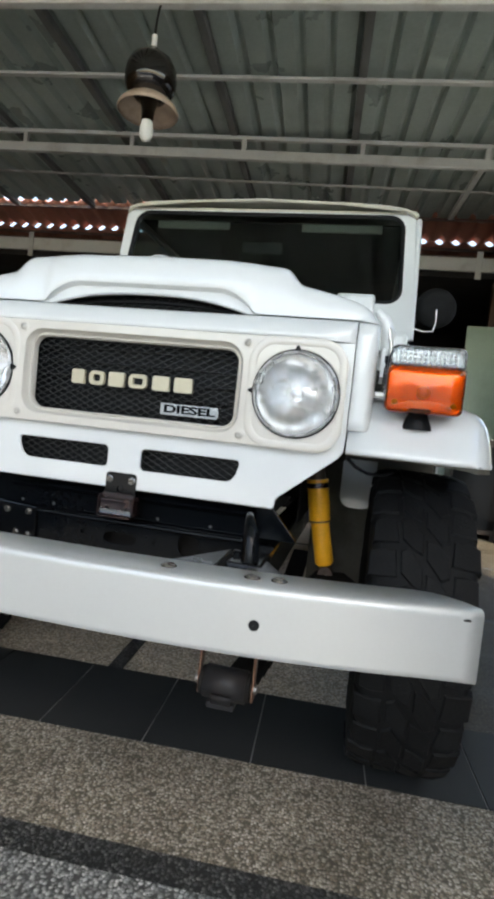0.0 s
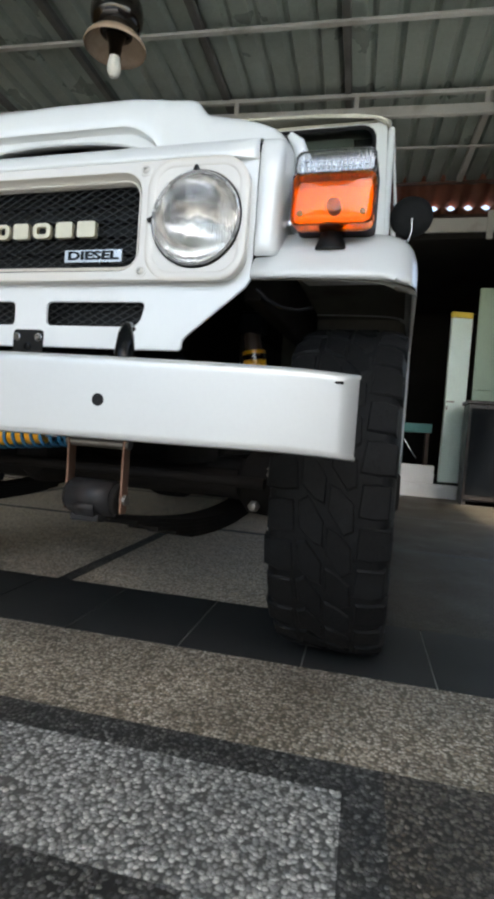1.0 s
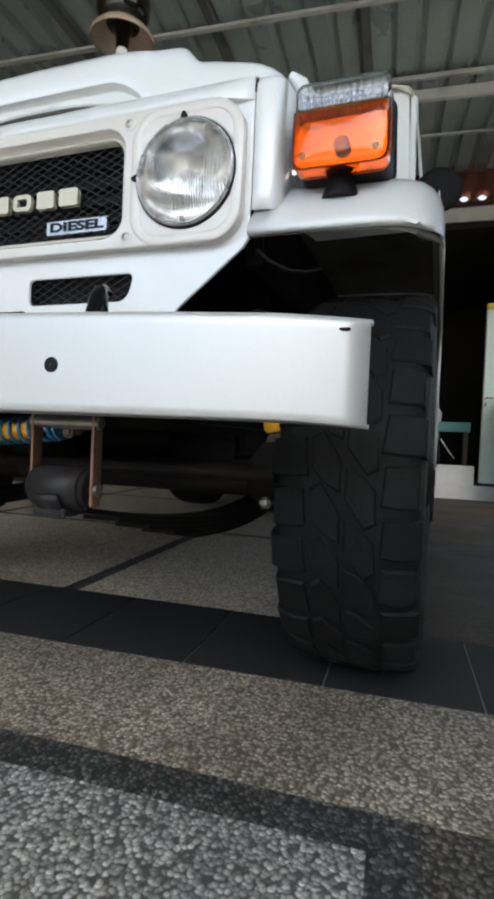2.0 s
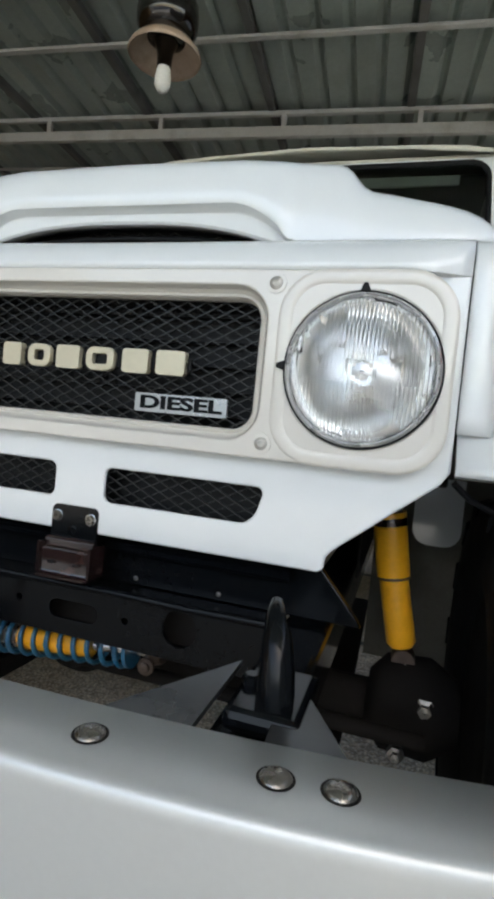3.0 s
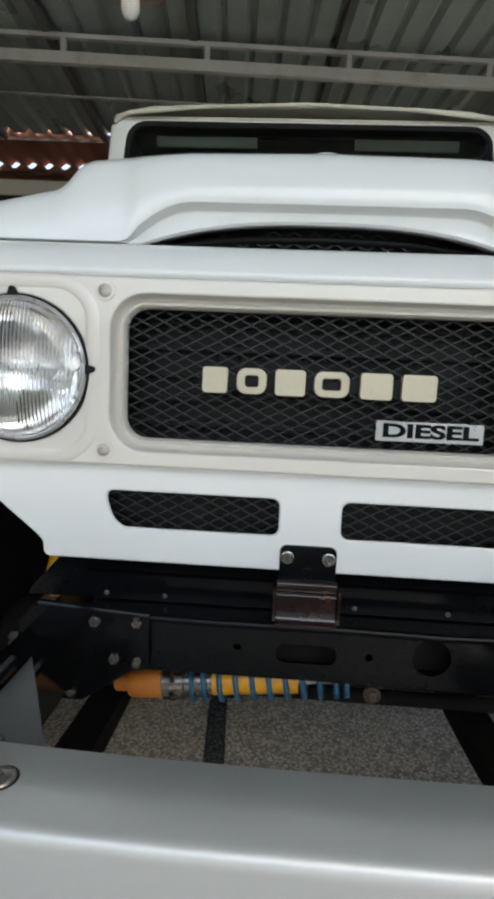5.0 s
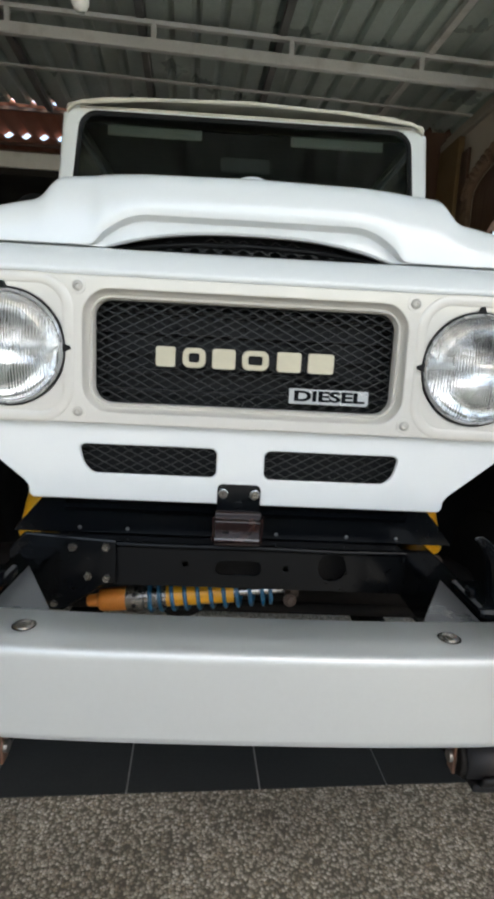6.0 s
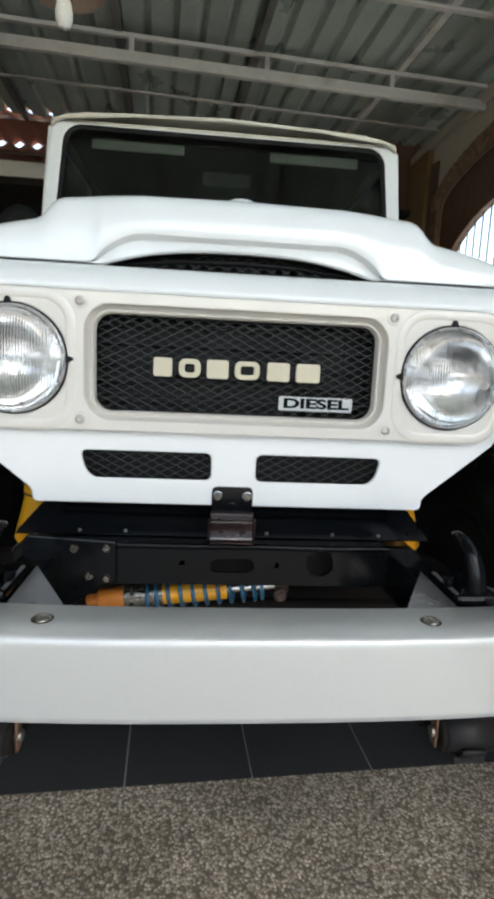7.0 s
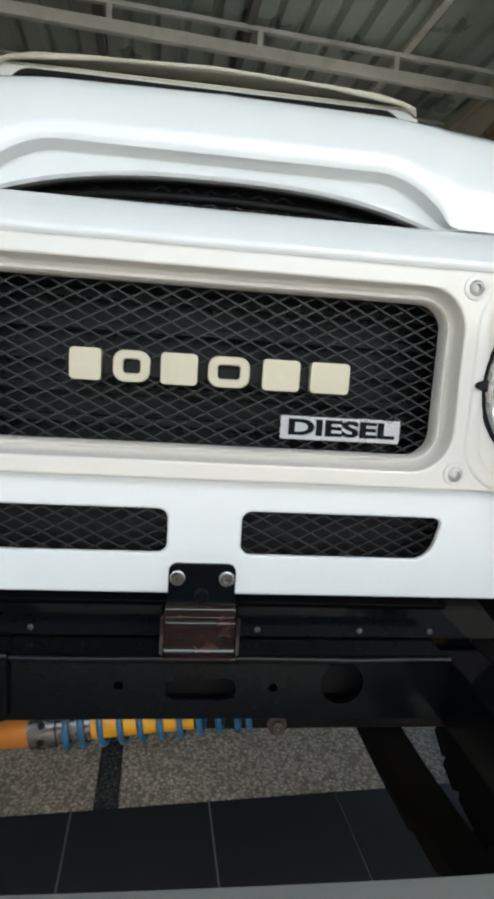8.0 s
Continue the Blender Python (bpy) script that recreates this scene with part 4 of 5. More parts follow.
# coil-over steering damper
dm = lambda f: Vector((-0.286 + 0.41 * f, 0.103, 0.460 + 0.042 * f))
damper = part("steering_damper", tube([dm(0.36), dm(0.70)], 0.0225, 20), YELLOW, car, "yellow steering damper with a blue coil spring", smooth=40)
part("damper_tip", tube([dm(-0.045), dm(-0.037), dm(0.0), dm(0.03)], [0.009, 0.0125, 0.0135, 0.012], 16), BOOT, damper, smooth=40)
part("rubber_boot", tube([dm(0.012), dm(0.02), dm(0.034), dm(0.13), dm(0.145), dm(0.16)], [0.013, 0.0210, 0.0235, 0.0245, 0.0250, 0.0235], 20), BOOT, damper, "orange-yellow end boot", smooth=50)
collar = part("collar", tube([dm(0.155), dm(0.16), dm(0.245), dm(0.25), dm(0.36)], [0.024, 0.0275, 0.0275, 0.0245, 0.0245], 24), DULLS, damper, "worn grey collar with round holes", smooth=30)
for k in range(5):
    a_ = radians(-60 + 48 * k)
    hole_c = dm(0.20) + Vector((0.0, -0.0273 * math.cos(a_), 0.0273 * math.sin(a_)))
    part("collar_hole", tube([hole_c, hole_c + Vector((0.0, -0.0012 * math.cos(a_), 0.0012 * math.sin(a_)))], 0.0048, 12), MATTE, collar)
part("piston_rod", tube([dm(0.70), dm(1.0)], 0.010, 14), CHROME, damper, smooth=40)
COIL_F = [0.262, 0.300, 0.360, 0.425, 0.490, 0.555, 0.620, 0.685, 0.750, 0.815, 0.875]
coil_points = []
for i in range(len(COIL_F) * 16 - 15):
    k, r_ = divmod(i, 16)
    f_ = COIL_F[k] + (COIL_F[min(k + 1, len(COIL_F) - 1)] - COIL_F[k]) * r_ / 16
    coil_points.append(dm(f_) + Vector((0.0, 0.029 * math.cos(math.pi * r_ / 8), 0.029 * math.sin(math.pi * r_ / 8))))
part("coil_spring", tube(coil_points, 0.0044, 8), BLUE, damper, "blue painted coil", smooth=60)
part("spring_seat", tube([dm(0.878), dm(0.895)], 0.031, 20), BLUE, damper, smooth=40)
part("rod_end", tube([dm(0.96), dm(0.99), dm(1.03)], [0.012, 0.022, 0.018], 14), RUST, damper, smooth=40)
part("rod_bolt", lathe([(0.014, -0.002), (0.014, 0.003), (0.009, 0.004), (0.009, 0.009), (0.006, 0.011), (0.001, 0.011)], 14, facing(0.118, 0.078, 0.486), caps=False), RUST, damper, "rusty bolt and washer", smooth=30)

# axle and underside
axle = part("front_axle", tube([(-0.60, 0.345, 0.39), (0.60, 0.345, 0.39)], 0.042, 20), DARK, car, "dark front axle with differential", smooth=50)
part("differential", lathe([(0.02, -0.11), (0.05, -0.095), (0.075, -0.05), (0.082, 0.02), (0.075, 0.09), (0.05, 0.13)], 24, pose(-0.12, 0.345, 0.425, 90, 0, 0)), DARK, axle, smooth=50)
part("tie_rod", tube([(-0.56, 0.20, 0.41), (0.56, 0.20, 0.41)], 0.014, 12), DARK, axle, smooth=50)
for s in (-1, 1):
    part("knuckle", lathe([(0.05, -0.08), (0.085, -0.05), (0.09, 0.03), (0.06, 0.08)], 20, pose(s * 0.54, 0.345, 0.40, 0, 90, 0)), DARK, axle, smooth=50)
for s in (-1, 1):
    for dx, dy, dz, r in ((0.0, 0.10, 0.075, 0.017), (0.035, 0.04, 0.030, 0.021), (-0.005, 0.03, -0.055, 0.015)):
        part("knuckle_nut", lathe([(r * 0.8, -0.012), (r, -0.010), (r, 0.006), (r * 0.6, 0.009), (r * 0.55, 0.016), (0.001, 0.017)], 6, facing(s * (0.525 + dx), 0.235 + dy, 0.40 + dz), caps=False), STEEL, axle)
eng = part("engine", box(-0.24, 0.24, 0.35, 1.05, 0.50, 1.05), DARK, car, "dark engine block and sump", bevel=0.03)
part("sump", box(-0.17, 0.17, 0.45, 1.0, 0.40, 0.505), DARK, eng, bevel=0.03)
part("transmission", box(-0.18, 0.18, 1.0, 2.2, 0.42, 0.66), DARK, eng, bevel=0.04)
# dark colour stands in for engine-bay shade and hides the white cowl
part("firewall", box(-0.70, 0.70, 1.055, 1.072, 0.60, 1.25), DARK, car)
part("rear_axle", tube([(-0.62, 2.67, 0.39), (0.62, 2.67, 0.39)], 0.045, 16), DARK, car, "dark rear axle", smooth=50)


# wheels
def wheel(s, y):
    m = pose(s * 0.746, y, 0.409, 0, 90 * s, 0) @ Matrix.Diagonal((1.05, 1.05, 0.90, 1))
    w = part("wheel", lathe([(0.05, 0.06), (0.12, 0.065), (0.17, 0.02), (0.19, -0.02), (0.20, 0.10), (0.21, 0.11), (0.205, 0.09), (0.20, -0.10), (0.05, -0.10)], 40, m), DARK, car, "wheel with chunky mud-terrain tyre", smooth=40)
    prof = [(0.200, -0.095), (0.215, -0.112), (0.26, -0.132), (0.31, -0.137), (0.345, -0.133), (0.366, -0.122), (0.375, -0.105), (0.3775, -0.06), (0.378, 0.0), (0.3775, 0.06), (0.375, 0.105), (0.366, 0.122), (0.345, 0.133), (0.31, 0.137), (0.26, 0.132), (0.215, 0.112), (0.200, 0.095)]
    t = part("tyre", lathe(prof, 64, m, caps=False), RUBBER, w, "black mud-terrain tyre", smooth=50)
    bm = bmesh.new()
    n = 30
    pitch = 2 * math.pi * 0.38 / n

    def lug(a, pts, r0, r1, lean=0.0):
        """One rubber lug: a polygon on the tread, raised from r0 to r1, its top drawn in a little."""
        cu = sum(p[0] for p in pts) / len(pts)
        ch = sum(p[1] for p in pts) / len(pts)
        rings = []
        for r, k in ((r0, 1.06), (r1 - 0.003, 1.0), (r1, 0.90)):
            ring = []
            for u, h in pts:
                uu, hh = cu + (u - cu) * k, ch + (h - ch) * k
                rr = r - lean * max(0.0, abs(hh) - 0.085) ** 2
                ang = a + uu / 0.38
                ring.append(bm.verts.new(m @ Vector((rr * math.cos(ang), rr * math.sin(ang), hh))))
            rings.append(ring)
        for p, q in zip(rings, rings[1:]):
            for g in range(len(p)):
                bm.faces.new((p[g], p[(g + 1) % len(p)], q[(g + 1) % len(p)], q[g]))
        bm.faces.new(rings[-1])

    for i in range(n):
        a = 2 * math.pi * i / n
        jig = 0.003 * math.sin(i * 2.3)
        p = pitch
        lug(a, [(0.0, 0.003), (p * 0.62, 0.003), (p * 1.18 + jig, 0.040), (p * 1.05, 0.060), (p * 0.42, 0.056), (p * 0.10, 0.026)], 0.362, 0.3825)
        lug(a + 0.5 * p / 0.38, [(0.0, -0.004), (-p * 0.62, -0.004), (-p * 1.18 - jig, -0.040), (-p * 1.05, -0.060), (-p * 0.42, -0.056), (-p * 0.10, -0.026)], 0.362, 0.3825)
        for side in (-1, 1):
            b = a + (0.35 if side > 0 else 0.85) * p / 0.38
            reach = 0.136 if i % 2 else 0.129
            lug(b, [(-p * 0.40, side * 0.070), (p * 0.36, side * (0.064 + jig)), (p * 0.40, side * 0.100), (p * 0.37, side * reach), (-p * 0.37, side * reach), (-p * 0.42, side * 0.100)], 0.356, 0.3815, 5.5)
    part("tread", bm, RUBBER, t, smooth=20)
    part("hub", lathe([(0.055, 0.06), (0.055, 0.13), (0.04, 0.145), (0.001, 0.146)], 24, m, caps=False), DARK, w, smooth=40)


for s in (-1, 1):
    for y in (0.345, 2.67):
        wheel(s, y)


# cab
def rake(z):
    return 1.235 + (z - 1.36) * 0.215


def raked(bm):
    for v in bm.verts:
        v.co.y += rake(v.co.z)
    return bm


def ws_side(pts, top=1.92, low=1.33):
    return [(x * (1.03 - 0.045 * (z - low) / (top - low)), z) for x, z in pts]


frame_out = ws_side(rounded(-0.715, 0.715, 1.33, 1.928, (0.01, 0.01, 0.045, 0.045)))
glass_out = ws_side(rounded(-0.662, 0.662, 1.495, 1.906, 0.062))
wf = part("windscreen_frame", raked(plate(frame_out, 0.0, 0.045, [glass_out])), WHITE, car, "white fold-down windscreen frame", bevel=0.008, seg=3)
part("windscreen_seal", raked(ridge(glass_out, 0.022, 0.006, 0.004)), MATTE, wf, "black rubber windscreen seal", smooth=60)
gl = part("windscreen", raked(plate(ws_side(rounded(-0.659, 0.659, 1.498, 1.903, 0.06)), 0.018, 0.023)), TINT, wf, "dark tinted windscreen")
gl.visible_shadow = False
for s in (-1, 1):
    part("wiper_hinge", lathe([(0.018, 0), (0.014, 0.02), (0.001, 0.022)], 16, facing(s * 0.62, rake(1.40), 1.40), caps=False), CHROME, wf, smooth=40)
part("wiper_motor_cover", box(0.395, 0.565, 1.185, 1.235, 1.345, 1.512), WHITE, wf, bevel=0.018, seg=3)
part("header_rail", raked(ridge([(-0.66, 1.925), (0.66, 1.925)], 0.012, 0.005, 0.0, closed=False)), ROOFC, wf, smooth=60)


def build_roof():
    xs = [-0.715, -0.711, -0.697, -0.663, -0.57, -0.38, 0, 0.38, 0.57, 0.663, 0.697, 0.711, 0.715]
    rows = []
    for y, dz, inset in ((1.318, -0.011, 0.05), (1.308, -0.007, 0.05), (1.306, 0.000, 0.05), (1.32, 0.006, 0.03), (1.36, 0.012, 0.012), (1.5, 0.020, 0), (2.3, 0.028, 0), (3.1, 0.020, 0), (3.16, -0.01, 0.01)):
        row = []
        for x in xs:
            a = abs(x) / 0.715
            bow = 0.030 * max(0.0, (a - 0.55) / 0.45) ** 2
            row.append((x * (1 - inset * max(0, a - 0.75)), y + (bow if y < 1.5 else 0), 1.937 + dz + 0.018 * (1 - a * a) - 0.032 * max(0.0, (a - 0.88) / 0.12) ** 2))
        rows.append(row)
    return sheet(rows)


roof = part("hard_top", build_roof(), ROOFC, car, "cream hard top with a rounded gutter edge", smooth=60, solid=0.006)
part("rain_gutter", tube([(-0.712, 2.9, 1.922), (-0.712, 1.37, 1.922), (-0.700, 1.345, 1.922), (-0.65, 1.326, 1.926), (-0.38, 1.310, 1.943), (0, 1.303, 1.953), (0.38, 1.310, 1.943), (0.65, 1.326, 1.926), (0.700, 1.345, 1.922), (0.712, 1.37, 1.922), (0.712, 2.9, 1.922)], 0.007, 10), ROOFC, roof, smooth=60)
tub = part("body_tub", box(-0.735, 0.735, 1.30, 3.3, 0.72, 1.33), WHITE, car, "white rear body with doors", bevel=0.03)
part("cowl", box(-0.715, 0.715, 1.08, 1.30, 0.90, 1.335), WHITE, tub, bevel=0.02)
# dark sheets added inside the cab in place of its shade
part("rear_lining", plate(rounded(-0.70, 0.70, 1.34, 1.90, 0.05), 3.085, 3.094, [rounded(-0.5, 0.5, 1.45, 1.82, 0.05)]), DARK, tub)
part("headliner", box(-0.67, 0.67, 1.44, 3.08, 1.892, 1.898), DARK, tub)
part("rear_wall", plate(rounded(-0.71, 0.71, 1.32, 1.93, 0.05), 3.10, 3.14, [rounded(-0.5, 0.5, 1.45, 1.82, 0.05)]), WHITE, tub)
for s in (-1, 1):
    dr = part("door", box(*sorted((s * 0.733, s * 0.745)), 1.36, 2.15, 0.80, 1.335), WHITE, tub, bevel=0.006)
    part("door_frame", tube([(s * 0.735, 1.285, 1.34), (s * 0.722, 1.395, 1.90), (s * 0.722, 2.13, 1.90), (s * 0.735, 2.13, 1.34)], 0.016, 10), WHITE, dr, smooth=60)
    part("side_window", box(*sorted((s * 0.724, s * 0.729)), 1.40, 2.12, 1.34, 1.89), TINT, dr)
    part("quarter_panel", plate(rounded(-3.12, -2.16, 1.33, 1.92, 0.02), -0.732, -0.722), WHITE, tub).matrix_basis = Matrix(((0, -s, 0, 0), (-1, 0, 0, 0), (0, 0, 1, 0), (0, 0, 0, 1)))
    # another added dark sheet, cab shade over the white side
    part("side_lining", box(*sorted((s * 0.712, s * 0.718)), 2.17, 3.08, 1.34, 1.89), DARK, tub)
    part("sun_visor", box(s * 0.37 - 0.19, s * 0.37 + 0.19, 1.385, 1.397, 1.838, 1.876), VISOR, car, "pale folded sun visor", bevel=0.005)
    mr = part("side_mirror", lathe([(0.085, -0.012), (0.09, 0.0), (0.084, 0.010), (0.05, 0.016), (0.001, 0.018)], 28, facing(s * 0.835, 1.345, 1.50)), RUBBER, car, "round black door mirror on a bent arm", smooth=50)
    part("mirror_arm", tube([(s * 0.735, 1.31, 1.40), (s * 0.79, 1.31, 1.385), (s * 0.83, 1.315, 1.39), (s * 0.84, 1.322, 1.43), (s * 0.838, 1.33, 1.49)], 0.0045, 8), CHROME, mr, "thin chrome arm", smooth=60)
part("dashboard", box(-0.69, 0.69, 1.30, 1.48, 1.12, 1.42), MATTE, car, "black dashboard", bevel=0.03)
part("rear_view_mirror", box(-0.10, 0.10, 1.36, 1.375, 1.72, 1.775), GREYP, car, "interior mirror", bevel=0.008)
part("cab_floor", box(-0.71, 0.71, 1.12, 3.2, 0.66, 0.70), DARK, car, "dark cab floor")
part("seat_back", box(-0.62, 0.62, 1.95, 2.08, 0.75, 1.45), MATTE, car, "dark seats inside the cab", bevel=0.05)


# ---------------------------------------------------------------- the carport
TURN_FLOOR = 2.0
def on_floor(x, y, z=0.0):
    return pose(x, y, z, 0, 0, TURN_FLOOR)


def slab(name, x0, x1, y0, y1, z1, material, label="", parent=None, kind="structure", thick=0.06, category="floor"):
    ob = part(name, box(x0, x1, y0, y1, z1 - thick, z1), material, parent)
    ob.matrix_basis = on_floor(0, 0)
    return tagged(ob, label, category, "", kind)


Y_A, Y_B, Y_C, Y_D = 0.490, 0.114, -0.228, -0.300
ground = part("ground", box(-60, 60, -60, 60, -0.30, -0.05), EARTH, None)
tagged(ground, "grey concrete yard ground", "ground", "", "structure")
slab("floor_front_band", -6, 3.2, Y_C, Y_B, 0.0, AGG_BROWN, "brown washed-pebble floor band")
slab("floor_front_side", 0.872, 3.2, -3.2, Y_C, 0.0, AGG_SIDE, "brown washed-pebble floor beside the inlay, darkened for shade")
slab("floor_stripe", -6, 0.872, Y_D, Y_C, 0.0, AGG_DARK, "black pebble border stripe")
slab("floor_stripe_side", 0.808, 0.872, -3.2, Y_D, 0.0, AGG_DARK, "black pebble border stripe")
slab("floor_inlay", 0.635, 0.808, -3.2, Y_D, 0.0, AGG_GREY, "pale grey pebble inlay")
slab("floor_inlay_top", -6, 0.635, -0.535, Y_D, 0.0, AGG_GREY, "pale grey pebble inlay")
slab("floor_inlay_dark", -6, 0.635, -3.2, -0.535, 0.0, AGG_DARK, "black pebble inlay panel")
slab("floor_grout", -6.0, 3.11, Y_B, Y_A, -0.0025, GROUT, "pale grout below the dark tiles")

# floor behind the tiles: pebble panels between dark bands
xb = [-4.0, -2.72, -1.44, -0.165, 0.80, 3.2]
yb = [Y_A, 1.62, 2.85, 4.08, 4.62]
bw = 0.055
# left panels lightened for light, right ones darkened for shade, by colour
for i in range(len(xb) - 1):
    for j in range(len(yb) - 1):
        slab("floor_panel", xb[i] + (bw if xb[i] < 0.5 else 0.004), xb[i + 1], yb[j] + (bw if j else 0), yb[j + 1], 0.0, AGG_BACK if xb[i] < 0.5 else AGG_RIGHT, "tan washed-pebble floor panel, lightened for daylight" if xb[i] < 0.5 else "washed-pebble floor panel, shade put into its dark brown")
slab("floor_bands", -4.7, 3.2, Y_A, 4.62, -0.001, AGG_DARK, "dark dividing bands in the floor")

# pendant lamp
lamp = thing("pendant_lamp", pose(-0.617, 1.377, 2.255), "dark brown glass hanging lamp with flared shade and bulb", "lamp")
part("bulb", lathe([(0.001, 0.0), (0.022, 0.006), (0.033, 0.03), (0.034, 0.06), (0.028, 0.095), (0.022, 0.12)], 24, caps=False), BULBM, lamp, "white bulb", smooth=60)
part("socket", lathe([(0.030, 0.10), (0.034, 0.16), (0.05, 0.20)], 20), LAMPD, lamp, smooth=50)
part("shade", lathe([(0.150, 0.140), (0.1545, 0.145), (0.150, 0.160), (0.132, 0.184), (0.102, 0.206), (0.070, 0.228), (0.066, 0.224), (0.097, 0.200), (0.126, 0.178), (0.143, 0.156)], 44, caps=False), LAMPS, lamp, "aged flared shade", smooth=60)
part("globe", lathe([(0.06, 0.205), (0.105, 0.225), (0.126, 0.262), (0.130, 0.305), (0.125, 0.35), (0.105, 0.392), (0.07, 0.416), (0.045, 0.425), (0.03, 0.45), (0.02, 0.46)], 44), LAMPD, lamp, "dark brown glass globe", smooth=60)
part("neck", lathe([(0.014, 0.455), (0.014, 0.52)], 14), BULBM, lamp)
part("cord", tube([(0, 0, 0.51), (0.004, 0, 0.6), (0.0, 0.03, 0.68), (0, 0.07, 0.735)], 0.006, 8), LAMPD, lamp)

# roof steel
ROOF_YAW = 2.8


def chord(bm, x0, x1, y, z, w=0.04, h=0.05):
    add_box(bm, x0, x1, y - w / 2, y + w / 2, z - h / 2, z + h / 2)


def truss(y, zl, zu, step=0.98, x0=-4.4, x1=2.195, first=-0.56):
    tr = thing("steel_truss", pose(0, y, 0, 0, 0, ROOF_YAW), "white-painted steel roof truss with short posts", "truss", "roof trusses")
    bm = bmesh.new()
    chord(bm, x0, x1, 0, zl, 0.05, 0.075)
    part("bottom_chord", bm, TRUSSM, tr, bevel=0.006)
    bm = bmesh.new()
    chord(bm, x0, x1, 0, zu, 0.04, 0.03)
    part("top_chord", bm, TRUSSM, tr, bevel=0.004)
    for i in range(-4, 4):
        x = first + i * step
        if x0 < x < x1:
            part("post", box(x - 0.018, x + 0.018, -0.018, 0.018, zl + 0.036, zu - 0.014), TRUSSM, tr, bevel=0.003)
    return tr


truss(3.275, 3.115, 3.255)
truss(1.45, 2.985, 3.20, 0.6)
ROOF_FRONT = -3.3
for y in (-3.2, -2.4, -1.6, -0.8, 0.0, 0.85, 1.65, 2.49, 4.08):
    pu = part("purlin", box(-4.4, 2.2, -0.022, 0.022, 3.243 if y < 4 else 3.252, 3.262), TRUSSM, None, bevel=0.004)
    pu.matrix_basis = pose(0, y, 0, 0, 0, ROOF_YAW)
    tagged(pu, "white-painted steel roof purlin", "beam", "purlins")
for x in (-3.5, -2.5, -1.5, -0.495, 0.51, 1.62):
    ra = part("rafter", box(-0.028, 0.028, ROOF_FRONT, 4.86, 3.264, 3.315), RAFTM if x < 1 else TRUSSM, None, bevel=0.004)
    ra.matrix_basis = pose(x, 0, 0, 0, 0, ROOF_YAW)
    tagged(ra, "grey steel roof rafter" if x < 1 else "white-painted steel roof rafter", "beam", "rafters")


def trapezoid(x0, x1, y0, y1, z, pitch=0.195, h=0.042):
    pts = []
    x = x0
    while x < x1:
        pts += [(x, z), (x + pitch * 0.60, z), (x + pitch * 0.76, z + h), (x + pitch * 0.90, z + h)]
        x += pitch
    pts.append((x, z))
    rows = []
    for k in range(9):
        y = y0 + (y1 - y0) * k / 8
        rows.append([(px, y, pz + 0.003 * math.sin(px * 1.7 + k * 1.3)) for px, pz in pts])
    return sheet(rows)


ceiling = part("ceiling", trapezoid(-4.744, 2.7, ROOF_FRONT, 4.95, 3.318), SHEET, None, solid=0.004)
ceiling.matrix_basis = pose(0, 0, 0, 0, 0, ROOF_YAW)
tagged(ceiling, "grey galvanised trapezoidal roof sheeting seen from below", "ceiling", "", "structure")

# walls and the dim room behind
def wall(name, x0, x1, y0, y1, z0, z1, material, label, category="wall"):
    w = part(name, box(x0, x1, y0, y1, z0, z1), material, None)
    return tagged(w, label, category, "", "structure")


# out of view; its length and dark colour hold light off the left
wall("wall_left", -4.75, -4.6, -3.3, 8.0, -0.05, 3.3, OCHRE, "unseen ochre side wall, added to close and darken the left")
# added blocker out of view, height set to dim the left
wall("yard_wall_left", -4.75, -4.6, -8.0, -3.305, -0.05, 2.9, GREYW, "unseen grey wall added to block sky light from the left")
# the back room's surfaces carry its darkness in their colour
wall("wall_far", -4.75, 2.36, 7.85, 8.0, -0.05, 2.6, INTERIOR, "far wall of the back room, shade put into its near-black colour")
wall("wall_room_side", 2.27, 2.36, 4.755, 7.85, -0.05, 3.5, INTERIOR, "side wall of the back room, shade put into its near-black colour")
wall("room_ceiling", -4.75, 2.265, 4.61, 8.0, 2.595, 2.655, INTERIOR, "ceiling of the back room, shade put into its near-black colour", "ceiling")
wall("room_floor", -4.6, 2.265, 4.70, 7.9, -0.05, 0.06, INTERIOR, "floor of the back room, shade put into its near-black colour", "floor")
wall("wall_back_right", 1.87, 2.36, 4.73, 4.80, 0.07, 3.45, WOODD, "dark brown panelled wall beside the back room")
step = wall("door_step", 0.6, 2.3, 4.60, 4.72, -0.02, 0.135, WHITEW, "white painted step at the back room", "step")
beam = part("lintel_beam", box(-4.6, 1.86, 4.60, 4.72, 2.66, 2.80), TRUSSM, None, bevel=0.008)
tagged(beam, "white-painted beam across the back of the carport", "beam", "", "structure")
for x in (-3.35, 1.68):
    pb = part("beam_bracket", box(x - 0.03, x + 0.03, 4.585, 4.60, 2.58, 2.86), TRUSSM, None, bevel=0.004)
    tagged(pb, "white steel beam bracket", "bracket", "beam brackets")
eave = part("eave_board", box(-4.6, 1.9, 4.86, 4.89, 2.84, 2.90), WOODD, None, bevel=0.004)
tagged(eave, "brown eave board below the clay tiles", "board")


